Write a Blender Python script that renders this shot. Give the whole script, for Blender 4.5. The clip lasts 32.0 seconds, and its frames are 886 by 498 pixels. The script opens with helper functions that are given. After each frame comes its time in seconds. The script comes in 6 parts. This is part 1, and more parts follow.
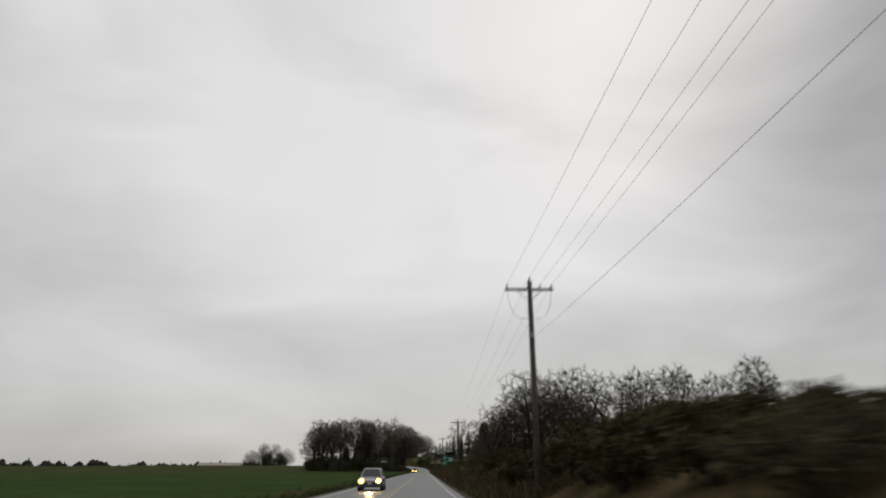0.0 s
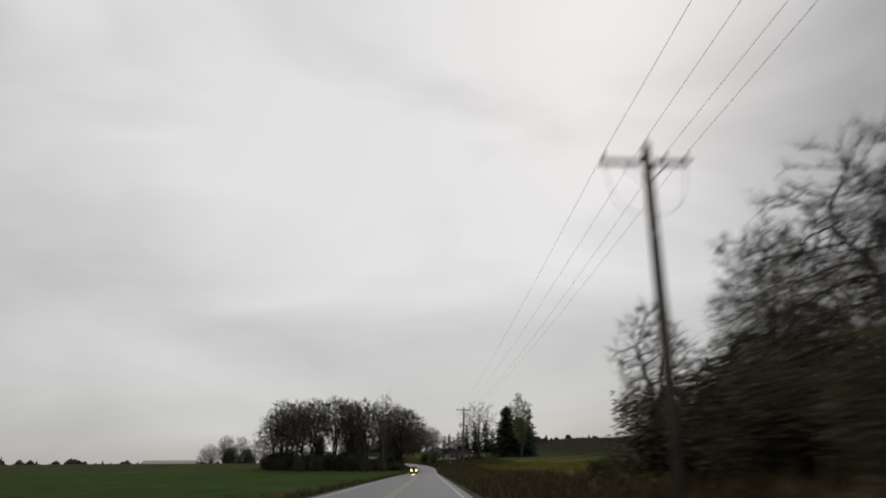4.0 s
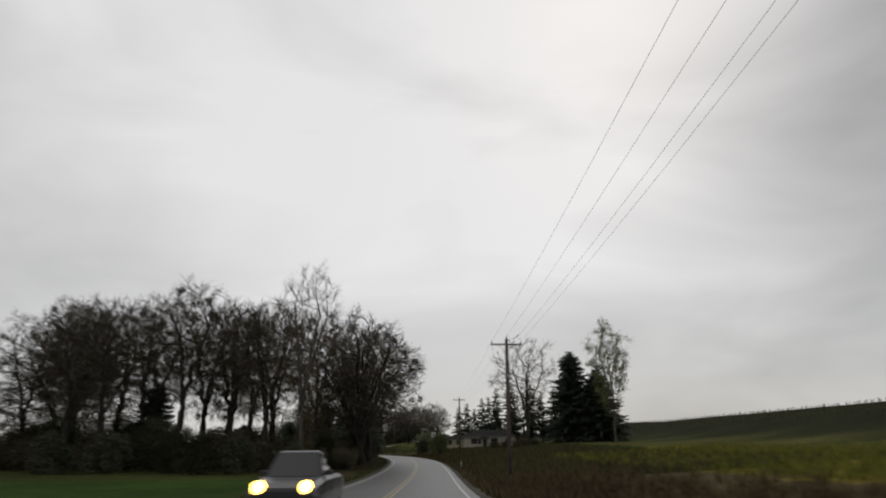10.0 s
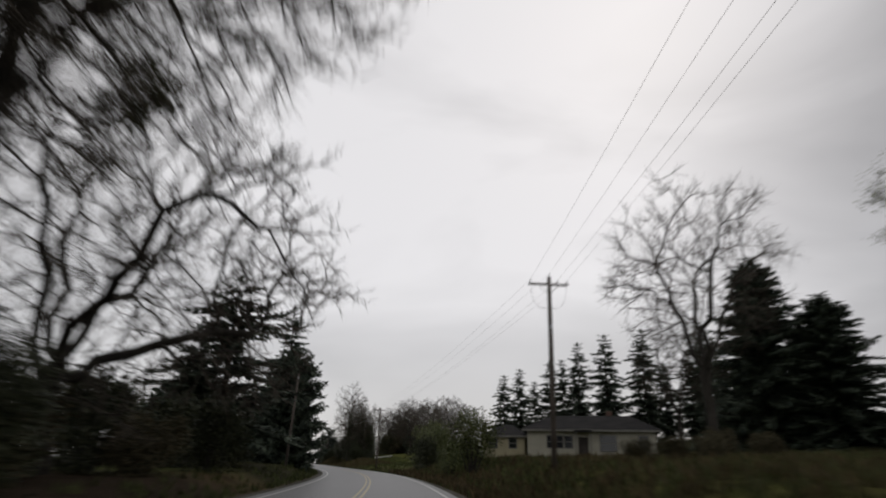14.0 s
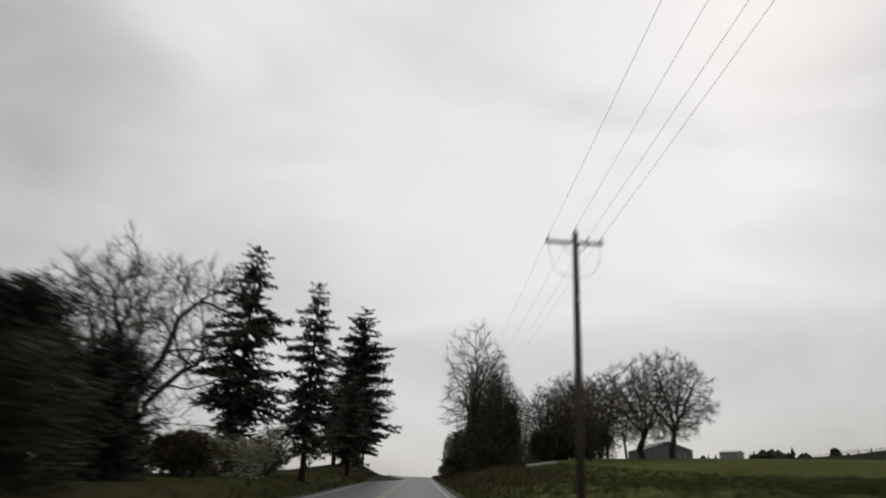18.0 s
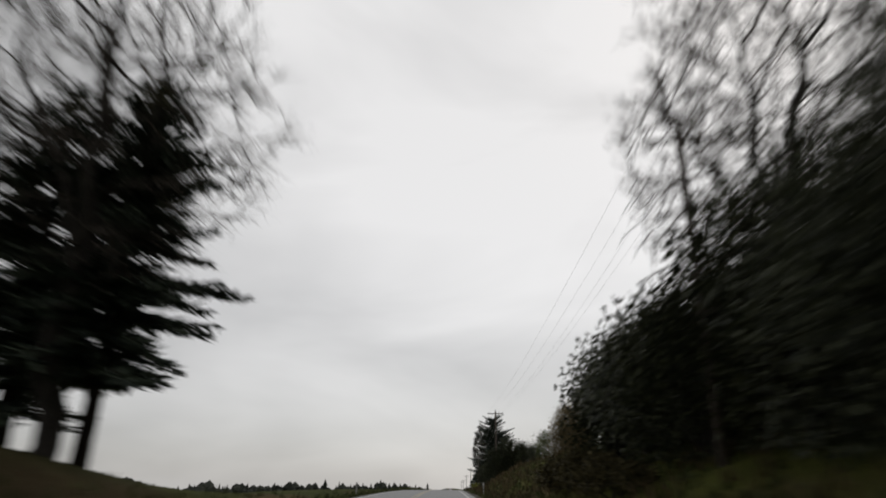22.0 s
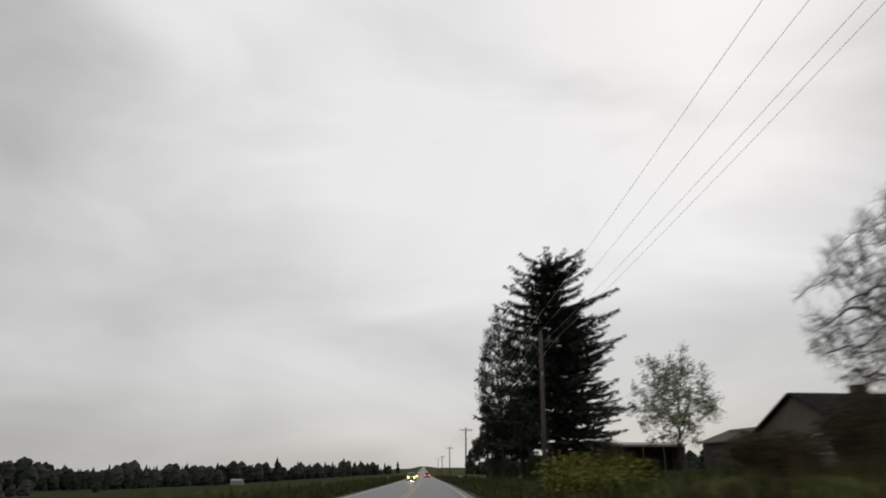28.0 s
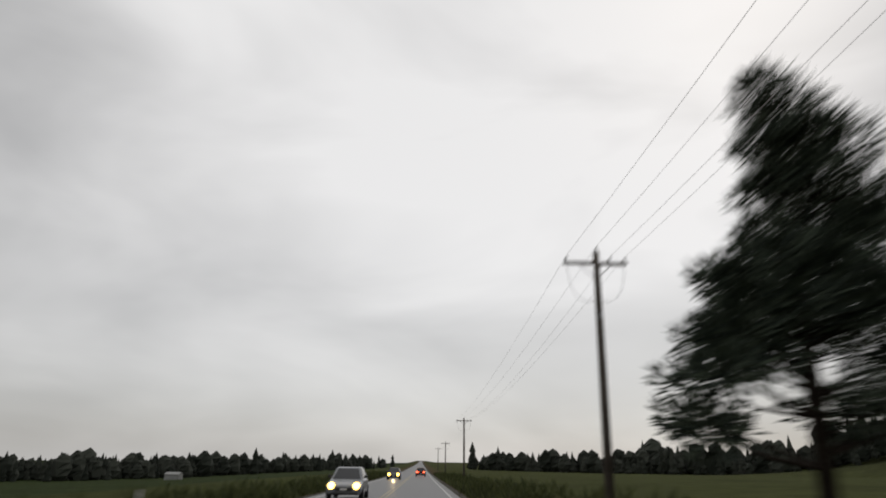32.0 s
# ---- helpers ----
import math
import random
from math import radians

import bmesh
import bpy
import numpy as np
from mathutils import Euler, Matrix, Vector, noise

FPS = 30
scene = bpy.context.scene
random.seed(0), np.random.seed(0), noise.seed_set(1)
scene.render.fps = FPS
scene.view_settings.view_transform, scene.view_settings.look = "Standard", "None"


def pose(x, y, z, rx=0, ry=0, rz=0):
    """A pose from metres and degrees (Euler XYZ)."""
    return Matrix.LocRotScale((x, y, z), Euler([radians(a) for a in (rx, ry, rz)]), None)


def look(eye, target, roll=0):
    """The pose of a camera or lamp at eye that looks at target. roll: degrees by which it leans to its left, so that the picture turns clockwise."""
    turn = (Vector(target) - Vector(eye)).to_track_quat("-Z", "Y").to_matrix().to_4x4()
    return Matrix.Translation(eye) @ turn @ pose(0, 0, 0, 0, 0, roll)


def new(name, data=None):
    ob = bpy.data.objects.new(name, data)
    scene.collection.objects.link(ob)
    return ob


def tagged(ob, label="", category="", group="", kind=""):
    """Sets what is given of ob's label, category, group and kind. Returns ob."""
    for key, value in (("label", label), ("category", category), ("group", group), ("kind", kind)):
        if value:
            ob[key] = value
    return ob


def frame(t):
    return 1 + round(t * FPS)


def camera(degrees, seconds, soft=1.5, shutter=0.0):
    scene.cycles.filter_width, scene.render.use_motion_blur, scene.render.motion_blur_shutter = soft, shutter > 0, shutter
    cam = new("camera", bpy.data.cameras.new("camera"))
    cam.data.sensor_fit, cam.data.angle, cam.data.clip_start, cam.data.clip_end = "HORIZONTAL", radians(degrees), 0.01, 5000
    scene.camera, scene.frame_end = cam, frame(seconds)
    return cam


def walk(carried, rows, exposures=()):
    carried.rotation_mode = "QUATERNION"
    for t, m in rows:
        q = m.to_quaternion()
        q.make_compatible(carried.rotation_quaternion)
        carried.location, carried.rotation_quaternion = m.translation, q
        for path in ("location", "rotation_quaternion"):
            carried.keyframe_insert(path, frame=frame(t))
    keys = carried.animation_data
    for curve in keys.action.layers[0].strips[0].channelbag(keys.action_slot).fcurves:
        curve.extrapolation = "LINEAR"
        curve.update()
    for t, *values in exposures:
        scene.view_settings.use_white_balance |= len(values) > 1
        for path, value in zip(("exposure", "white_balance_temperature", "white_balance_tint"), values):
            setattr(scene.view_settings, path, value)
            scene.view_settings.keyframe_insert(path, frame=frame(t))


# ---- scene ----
from mathutils import kdtree

cam = camera(69.4, 32.0, soft=1.9, shutter=0.85)
PATH = [
    (0.0, pose(0.00, 0.00, 1.34, 108.59, 0.05, -1.60)),
    (0.5, pose(-0.00, 12.50, 1.27, 108.78, 0.46, -1.71)),
    (1.0, pose(-0.00, 25.00, 1.18, 108.83, 0.69, -1.54)),
    (1.5, pose(-0.00, 37.50, 1.07, 108.73, 0.88, -1.32)),
    (2.0, pose(-0.00, 50.00, 0.96, 108.65, 1.06, -1.05)),
    (2.5, pose(-0.00, 62.50, 0.85, 108.52, 0.86, -0.92)),
    (3.0, pose(-0.00, 75.00, 0.75, 108.46, 0.38, -1.04)),
    (3.5, pose(-0.00, 87.50, 0.66, 108.39, -0.06, -1.12)),
    (4.0, pose(-0.00, 100.00, 0.57, 108.46, 0.31, -1.18)),
    (4.5, pose(-0.00, 112.50, 0.50, 108.42, 0.07, -1.20)),
    (5.0, pose(-0.00, 125.00, 0.42, 108.36, 0.40, -1.16)),
    (5.5, pose(-0.00, 137.50, 0.34, 108.21, 0.98, -1.02)),
    (6.0, pose(-0.00, 150.00, 0.25, 108.08, 1.43, -0.92)),
    (6.5, pose(-0.00, 162.50, 0.16, 108.06, 1.36, -1.00)),
    (7.0, pose(-0.00, 175.00, 0.07, 108.24, 0.89, -1.35)),
    (7.5, pose(-0.00, 187.50, -0.02, 108.18, 0.44, -1.43)),
    (8.0, pose(-0.00, 200.00, -0.12, 108.13, 0.76, -1.28)),
    (8.5, pose(-0.00, 212.50, -0.22, 108.11, 1.09, -1.03)),
    (9.0, pose(-0.00, 225.00, -0.32, 108.07, 0.93, -0.94)),
    (9.5, pose(-0.00, 237.50, -0.43, 108.05, 0.76, -0.94)),
    (10.0, pose(-0.00, 250.00, -0.54, 108.07, 0.49, -0.99)),
    (10.5, pose(-0.00, 262.50, -0.66, 108.11, 0.13, -1.17)),
    (11.0, pose(-0.00, 275.00, -0.78, 108.13, -0.56, -1.46)),
    (11.5, pose(0.02, 287.50, -0.84, 108.14, -0.63, -1.48)),
    (12.0, pose(0.10, 300.00, -0.83, 108.43, -0.60, -1.33)),
    (12.5, pose(0.17, 312.50, -0.73, 108.71, -1.02, -1.22)),
    (13.0, pose(0.16, 325.00, -0.55, 108.93, -1.29, -0.98)),
    (13.5, pose(0.03, 337.50, -0.32, 109.17, -1.35, -0.79)),
    (14.0, pose(-0.25, 350.00, -0.09, 109.44, -1.44, 0.03)),
    (14.5, pose(-0.73, 362.49, 0.14, 109.64, -1.61, 1.53)),
    (15.0, pose(-1.47, 374.96, 0.36, 109.87, -1.64, 3.35)),
    (15.5, pose(-2.48, 387.42, 0.58, 110.22, -1.66, 5.04)),
    (16.0, pose(-3.80, 399.85, 0.79, 110.36, -1.89, 6.84)),
    (16.5, pose(-5.43, 412.25, 0.99, 110.28, -2.31, 8.57)),
    (17.0, pose(-7.43, 424.58, 1.19, 110.11, -2.56, 10.03)),
    (17.5, pose(-9.82, 436.85, 1.39, 109.97, -2.28, 10.98)),
    (18.0, pose(-12.53, 449.05, 1.58, 109.97, -1.59, 11.71)),
    (18.5, pose(-15.42, 461.22, 1.76, 109.82, -0.96, 12.23)),
    (19.0, pose(-18.42, 473.35, 1.95, 109.93, 0.53, 13.03)),
    (19.5, pose(-21.40, 485.49, 2.13, 109.93, 1.26, 13.44)),
    (20.0, pose(-24.37, 497.63, 2.31, 109.76, 1.05, 13.41)),
    (20.5, pose(-27.33, 509.78, 2.50, 109.70, 0.69, 13.31)),
    (21.0, pose(-30.28, 521.92, 2.70, 109.71, 1.37, 13.72)),
    (21.5, pose(-33.22, 534.07, 2.89, 110.04, 0.24, 13.82)),
    (22.0, pose(-36.15, 546.23, 3.08, 110.30, -0.33, 13.52)),
    (22.5, pose(-39.07, 558.38, 3.27, 110.39, -0.21, 13.19)),
    (23.0, pose(-41.97, 570.54, 3.46, 110.57, -0.50, 12.82)),
    (23.5, pose(-44.87, 582.70, 3.63, 110.40, -0.52, 12.73)),
    (24.0, pose(-47.75, 594.86, 3.76, 110.20, -0.18, 12.72)),
    (24.5, pose(-50.61, 607.03, 3.85, 110.04, -0.35, 12.53)),
    (25.0, pose(-53.42, 619.21, 3.90, 109.98, -0.69, 12.47)),
    (25.5, pose(-56.18, 631.40, 3.91, 109.73, -0.18, 12.50)),
    (26.0, pose(-58.89, 643.60, 3.88, 109.52, -0.07, 12.32)),
    (26.5, pose(-61.55, 655.82, 3.81, 109.24, 0.06, 11.94)),
    (27.0, pose(-64.16, 668.04, 3.71, 108.93, 0.14, 11.55)),
    (27.5, pose(-66.72, 680.28, 3.58, 108.67, 0.15, 11.36)),
    (28.0, pose(-69.23, 692.52, 3.44, 108.54, 0.13, 11.25)),
    (28.5, pose(-71.72, 704.77, 3.30, 108.21, 0.06, 11.31)),
    (29.0, pose(-74.26, 717.01, 3.14, 108.07, 0.26, 11.39)),
    (29.5, pose(-76.83, 729.24, 2.98, 108.05, 0.21, 11.42)),
    (30.0, pose(-79.44, 741.47, 2.82, 108.09, 0.26, 11.45)),
    (30.5, pose(-82.09, 753.68, 2.64, 108.13, -0.31, 11.33)),
    (31.0, pose(-84.78, 765.89, 2.47, 108.33, -0.77, 11.10)),
    (31.5, pose(-87.51, 778.09, 2.31, 108.18, -1.24, 10.99)),
    (32.0, pose(-90.27, 790.28, 2.20, 108.13, -0.68, 11.07)),
]
walk(cam, PATH, [(0.0, -0.32, 6570, 10.6), (5.0, -0.31, 6570, 10.6), (11.5, -0.26, 6570, 11), (13.5, -0.27, 6520, 12.5), (15.5, -0.27, 6510, 13), (18.0, -0.22, 6550, 11), (20.0, -0.2, 6560, 11), (23.0, -0.2, 6570, 10.6), (32.0, -0.19, 6580, 10.6)])

# ---- sky and light ----
world = bpy.data.worlds.new("overcast_sky")
scene.world = world
world.use_nodes = True
wn, wl = world.node_tree.nodes, world.node_tree.links
wn.clear()
w_out = wn.new("ShaderNodeOutputWorld")
w_bg = wn.new("ShaderNodeBackground")
w_sky = wn.new("ShaderNodeTexSky")
w_sky.sky_type = 'NISHITA'
w_sky.sun_disc = False
w_sky.sun_elevation = radians(38)
w_sky.sun_rotation = radians(20)
w_tc = wn.new("ShaderNodeTexCoord")
w_map = wn.new("ShaderNodeMapping")
w_map.inputs["Scale"].default_value = (1.0, 1.0, 2.6)
w_map.inputs["Location"].default_value = (3.1, 1.7, 0.4)
w_noise = wn.new("ShaderNodeTexNoise")
w_noise.inputs["Scale"].default_value = 1.9
w_noise.inputs["Detail"].default_value = 4.0
w_noise.inputs["Roughness"].default_value = 0.48
w_noise.inputs["Distortion"].default_value = 0.5
# the cloud cover is thinnest high up ahead
w_dot = wn.new("ShaderNodeVectorMath")
w_dot.operation = 'DOT_PRODUCT'
w_dot.inputs[1].default_value = (-0.09, 0.815, 0.57)
w_thin = wn.new("ShaderNodeMapRange")
w_thin.interpolation_type = 'SMOOTHSTEP'
w_thin.inputs["From Min"].default_value = 0.71
w_thin.inputs["From Max"].default_value = 1.02
w_thin.inputs["To Min"].default_value = -0.25
w_thin.inputs["To Max"].default_value = 0.30
w_sum = wn.new("ShaderNodeMath")
w_sum.operation = 'ADD'
w_ramp = wn.new("ShaderNodeValToRGB")
w_ramp.color_ramp.elements[0].position = 0.10
w_ramp.color_ramp.elements[0].color = (0.40, 0.399, 0.394, 1)
w_ramp.color_ramp.elements[1].position = 0.78
w_ramp.color_ramp.elements[1].color = (0.895, 0.892, 0.884, 1)
w_mix = wn.new("ShaderNodeMix")
w_mix.data_type = 'RGBA'
w_mix.blend_type = 'ADD'
w_mix.inputs[0].default_value = 0.01
wl.new(w_tc.outputs["Generated"], w_map.inputs["Vector"])
wl.new(w_map.outputs[0], w_noise.inputs["Vector"])
wl.new(w_tc.outputs["Generated"], w_dot.inputs[0])
wl.new(w_dot.outputs["Value"], w_thin.inputs["Value"])
wl.new(w_noise.outputs["Fac"], w_sum.inputs[0])
wl.new(w_thin.outputs[0], w_sum.inputs[1])
wl.new(w_sum.outputs[0], w_ramp.inputs[0])
wl.new(w_ramp.outputs[0], w_mix.inputs[6])
wl.new(w_sky.outputs[0], w_mix.inputs[7])
wl.new(w_mix.outputs[2], w_bg.inputs[0])
wl.new(w_bg.outputs[0], w_out.inputs[0])
w_bg.inputs[1].default_value = 1.0

sun_data = bpy.data.lights.new("sun", 'SUN')
sun_data.energy = 0.5
sun_data.angle = radians(25)
sun_data.color = (1.0, 0.97, 0.93)
sun = new("sun", sun_data)
sun.matrix_world = look((0, 0, 60), (-20, -55, 0))


# ---- materials ----
def material(name, low, high, rough=0.8, scale=3.0, fine=40.0, bump=0.2, metal=0.0, spec=0.5, pieces=False, object_space=True):
    """Two colours mixed by noise at two scales, with a fine bump."""
    m = bpy.data.materials.new(name)
    m.use_nodes = True
    n, l = m.node_tree.nodes, m.node_tree.links
    b = n["Principled BSDF"]
    tc = n.new("ShaderNodeTexCoord")
    n1 = n.new("ShaderNodeTexNoise")
    n1.inputs["Scale"].default_value = scale
    n1.inputs["Detail"].default_value = 4
    n2 = n.new("ShaderNodeTexNoise")
    n2.inputs["Scale"].default_value = fine
    n2.inputs["Detail"].default_value = 3
    src = tc.outputs["Object"]
    l.new(src, n1.inputs["Vector"])
    l.new(src, n2.inputs["Vector"])
    mx = n.new("ShaderNodeMath")
    mx.operation = 'MULTIPLY_ADD'
    mx.inputs[1].default_value = 0.45
    l.new(n2.outputs["Fac"], mx.inputs[0])
    half = n.new("ShaderNodeMath")
    half.operation = 'MULTIPLY'
    half.inputs[1].default_value = 0.55
    l.new(n1.outputs["Fac"], half.inputs[0])
    l.new(half.outputs[0], mx.inputs[2])
    fac = mx.outputs[0]
    if pieces:
        geo = n.new("ShaderNodeNewGeometry")
        pm = n.new("ShaderNodeMath")
        pm.operation = 'MULTIPLY_ADD'
        pm.inputs[1].default_value = 0.5
        l.new(geo.outputs["Random Per Island"], pm.inputs[0])
        hm = n.new("ShaderNodeMath")
        hm.operation = 'MULTIPLY'
        hm.inputs[1].default_value = 0.5
        l.new(fac, hm.inputs[0])
        l.new(hm.outputs[0], pm.inputs[2])
        fac = pm.outputs[0]
    ramp = n.new("ShaderNodeValToRGB")
    ramp.color_ramp.elements[0].position = 0.3
    ramp.color_ramp.elements[1].position = 0.7
    ramp.color_ramp.elements[0].color = (*low, 1)
    ramp.color_ramp.elements[1].color = (*high, 1)
    l.new(fac, ramp.inputs[0])
    l.new(ramp.outputs[0], b.inputs["Base Color"])
    b.inputs["Roughness"].default_value = rough
    b.inputs["Metallic"].default_value = metal
    b.inputs["Specular IOR Level"].default_value = spec
    if bump:
        bp = n.new("ShaderNodeBump")
        bp.inputs["Strength"].default_value = bump
        bp.inputs["Distance"].default_value = 0.02
        l.new(n2.outputs["Fac"], bp.inputs["Height"])
        l.new(bp.outputs[0], b.inputs["Normal"])
    return m


def lamp_material(name, color, strength):
    m = bpy.data.materials.new(name)
    m.use_nodes = True
    b = m.node_tree.nodes["Principled BSDF"]
    b.inputs["Base Color"].default_value = (*color, 1)
    b.inputs["Emission Color"].default_value = (*color, 1)
    b.inputs["Emission Strength"].default_value = strength
    return m


def glass_material(name, color, rough=0.05):
    m = bpy.data.materials.new(name)
    m.use_nodes = True
    b = m.node_tree.nodes["Principled BSDF"]
    b.inputs["Base Color"].default_value = (*color, 1)
    b.inputs["Roughness"].default_value = rough
    b.inputs["Specular IOR Level"].default_value = 0.8
    return m


# Bark, twig, needle and ivy colours lightened to stand in for rain haze.
BARK = material("oak_bark", (0.02, 0.0185, 0.0155), (0.068, 0.06, 0.051), 0.95, 0.8, 14, 0.6, spec=0.2)
TWIG = material("oak_twigs", (0.045, 0.039, 0.032), (0.13, 0.11, 0.088), 0.95, 0.5, 6, 0, spec=0.2, pieces=True)
PALE_TWIG = material("pale_twigs", (0.07, 0.055, 0.04), (0.15, 0.12, 0.09), 0.95, 0.5, 6, 0, spec=0.2, pieces=True)
PALE_BARK = material("pale_bark", (0.05, 0.045, 0.04), (0.15, 0.135, 0.12), 0.95, 0.8, 14, 0.5, spec=0.2)
FIR_BARK = material("fir_bark", (0.02, 0.015, 0.012), (0.06, 0.045, 0.035), 0.95, 1.5, 18, 0.6, spec=0.2)
NEEDLES = material("fir_needles", (0.034, 0.047, 0.036), (0.105, 0.131, 0.09), 0.8, 0.4, 5, 0, spec=0.25, pieces=True)
CEDAR_NEEDLES = material("cedar_needles", (0.02, 0.03, 0.025), (0.0625, 0.0825, 0.06), 0.8, 0.4, 5, 0, spec=0.25, pieces=True)
IVY = material("evergreen_leaves", (0.026, 0.031, 0.017), (0.082, 0.091, 0.048), 0.55, 0.5, 5, 0, spec=0.3, pieces=True)
BRAMBLE = material("bramble_leaves", (0.034, 0.031, 0.014), (0.105, 0.088, 0.04), 0.8, 0.5, 5, 0, spec=0.2, pieces=True)
SPRING = material("spring_leaves", (0.042, 0.055, 0.018), (0.14, 0.16, 0.055), 0.7, 0.5, 5, 0, spec=0.25, pieces=True)
YOUNG = material("young_leaves", (0.085, 0.105, 0.04), (0.22, 0.25, 0.10), 0.7, 0.5, 5, 0, spec=0.25, pieces=True)
GORSE = material("yellow_shrub", (0.085, 0.1, 0.016), (0.22, 0.215, 0.035), 0.7, 0.5, 5, 0, spec=0.25, pieces=True)
RUSSET = material("russet_leaves", (0.088, 0.07, 0.036), (0.245, 0.195, 0.103), 0.8, 0.5, 5, 0, spec=0.2, pieces=True)
BLOSSOM = material("blossom", (0.16, 0.16, 0.10), (0.42, 0.40, 0.32), 0.8, 0.5, 5, 0, spec=0.2, pieces=True)
THICKET = material("thicket_twigs_and_leaves", (0.038, 0.036, 0.021), (0.132, 0.113, 0.066), 0.85, 0.5, 5, 0, spec=0.2, pieces=True)
CYPRESS = material("cypress_foliage", (0.0145, 0.0145, 0.009), (0.05, 0.044, 0.026), 0.85, 0.5, 5, 0, spec=0.2, pieces=True)
# Far trees: the grey of distance haze is put into their colour.
HAZE_GREEN = material("far_woods", (0.022, 0.026, 0.02), (0.055, 0.06, 0.048), 0.9, 0.02, 0.3, 0, spec=0.15, pieces=True)
MISTLETOE = material("mistletoe", (0.032, 0.032, 0.015), (0.09, 0.086, 0.04), 0.8, 0.5, 5, 0, spec=0.2, pieces=True)
POLE_WOOD = material("weathered_pole_wood", (0.055, 0.045, 0.038), (0.16, 0.135, 0.115), 0.9, 0.9, 22, 0.5, spec=0.25)
GALV = material("galvanised_steel", (0.28, 0.28, 0.29), (0.42, 0.42, 0.43), 0.5, 3, 30, 0.05, metal=0.8)
CERAMIC = material("grey_insulator", (0.12, 0.12, 0.13), (0.2, 0.2, 0.21), 0.3, 3, 30, 0.0)
CABLE = material("aluminium_wire", (0.05, 0.05, 0.051), (0.08, 0.08, 0.081), 0.6, 1, 10, 0.0)
BLACK_CABLE = material("black_cable", (0.012, 0.012, 0.013), (0.02, 0.02, 0.021), 0.6, 1, 10, 0.0)
ROAD_MAT = material("wet_asphalt", (0.018, 0.018, 0.019), (0.042, 0.041, 0.04), 0.42, 0.35, 60, 0.3, spec=0.4)
LANE_MAT = material("wet_gravel", (0.03, 0.028, 0.025), (0.075, 0.07, 0.062), 0.9, 0.8, 40, 0.5, spec=0.05)
PAINT_WHITE = material("road_paint_white", (0.28, 0.28, 0.27), (0.5, 0.5, 0.48), 0.5, 2, 40, 0.1)
PAINT_YELLOW = material("road_paint_yellow", (0.22, 0.17, 0.07), (0.34, 0.27, 0.11), 0.5, 2, 40, 0.1)
SIDING = material("white_siding", (0.42, 0.41, 0.38), (0.56, 0.55, 0.51), 0.8, 1.2, 18, 0.15)
IVORY_SIDING = material("ivory_siding", (0.37, 0.35, 0.275), (0.51, 0.485, 0.39), 0.8, 1.2, 18, 0.15)
DULL_TRIM = material("weathered_gutter", (0.14, 0.135, 0.12), (0.24, 0.23, 0.2), 0.6, 1.5, 20, 0.1)
CREAM_SIDING = material("cream_siding", (0.34, 0.30, 0.19), (0.46, 0.41, 0.27), 0.8, 1.2, 18, 0.15)
TAN_SIDING = material("tan_siding", (0.11, 0.095, 0.08), (0.2, 0.17, 0.145), 0.85, 1.2, 18, 0.15)
DARK_BOARD = material("dark_boards", (0.025, 0.02, 0.017), (0.07, 0.058, 0.05), 0.9, 1.5, 20, 0.4)
SHINGLE = material("grey_shingles", (0.010, 0.010, 0.011), (0.030, 0.028, 0.027), 0.95, 0.8, 16, 0.4, spec=0.08)
MOSS_ROOF = material("mossy_shingles", (0.016, 0.017, 0.009), (0.05, 0.048, 0.026), 0.95, 0.8, 12, 0.5, spec=0.05)
BARN_METAL = material("galvanised_barn_sheet", (0.25, 0.25, 0.24), (0.36, 0.36, 0.35), 0.5, 0.5, 12, 0.1, metal=0.3)
BARN_DARK = material("weathered_grey_sheet", (0.10, 0.10, 0.10), (0.17, 0.17, 0.165), 0.6, 0.5, 12, 0.1, metal=0.2)
BARN_BROWN = material("weathered_brown_boards", (0.045, 0.04, 0.035), (0.095, 0.085, 0.076), 0.85, 0.5, 12, 0.2, spec=0.15)
BARN_TAN = material("tan_barn_sheet", (0.3, 0.26, 0.2), (0.42, 0.37, 0.3), 0.6, 0.5, 12, 0.1)
TRIM = material("white_trim", (0.6, 0.6, 0.58), (0.72, 0.72, 0.7), 0.6, 2, 30, 0.05)
GREY_TRIM = material("weathered_trim", (0.12, 0.115, 0.105), (0.2, 0.19, 0.175), 0.8, 2, 30, 0.05)
BRICK = material("brown_brick", (0.10, 0.06, 0.045), (0.19, 0.12, 0.09), 0.9, 2, 20, 0.3)
WINDOW_GLASS = glass_material("window_glass", (0.02, 0.022, 0.025))
SIGN_GREEN = material("green_sign_face", (0.0, 0.15, 0.085), (0.005, 0.20, 0.115), 0.4, 2, 30, 0.02)
SIGN_BLUE = material("blue_sign_face", (0.012, 0.02, 0.16), (0.02, 0.03, 0.23), 0.4, 2, 30, 0.02)
SIGN_WHITE = material("white_sign_face", (0.68, 0.68, 0.66), (0.78, 0.78, 0.76), 0.4, 2, 30, 0.02)
BLACK_PLASTIC = material("black_plastic", (0.012, 0.012, 0.013), (0.025, 0.025, 0.026), 0.5, 3, 40, 0.05)
TYRE = material("tyre_rubber", (0.012, 0.012, 0.012), (0.03, 0.03, 0.03), 0.85, 5, 60, 0.2)
CAR_GLASS = glass_material("car_glass", (0.012, 0.014, 0.016), 0.03)
PAINT_SILVER = material("silver_car_paint", (0.28, 0.29, 0.30), (0.34, 0.35, 0.36), 0.25, 1, 80, 0.0, metal=0.4)
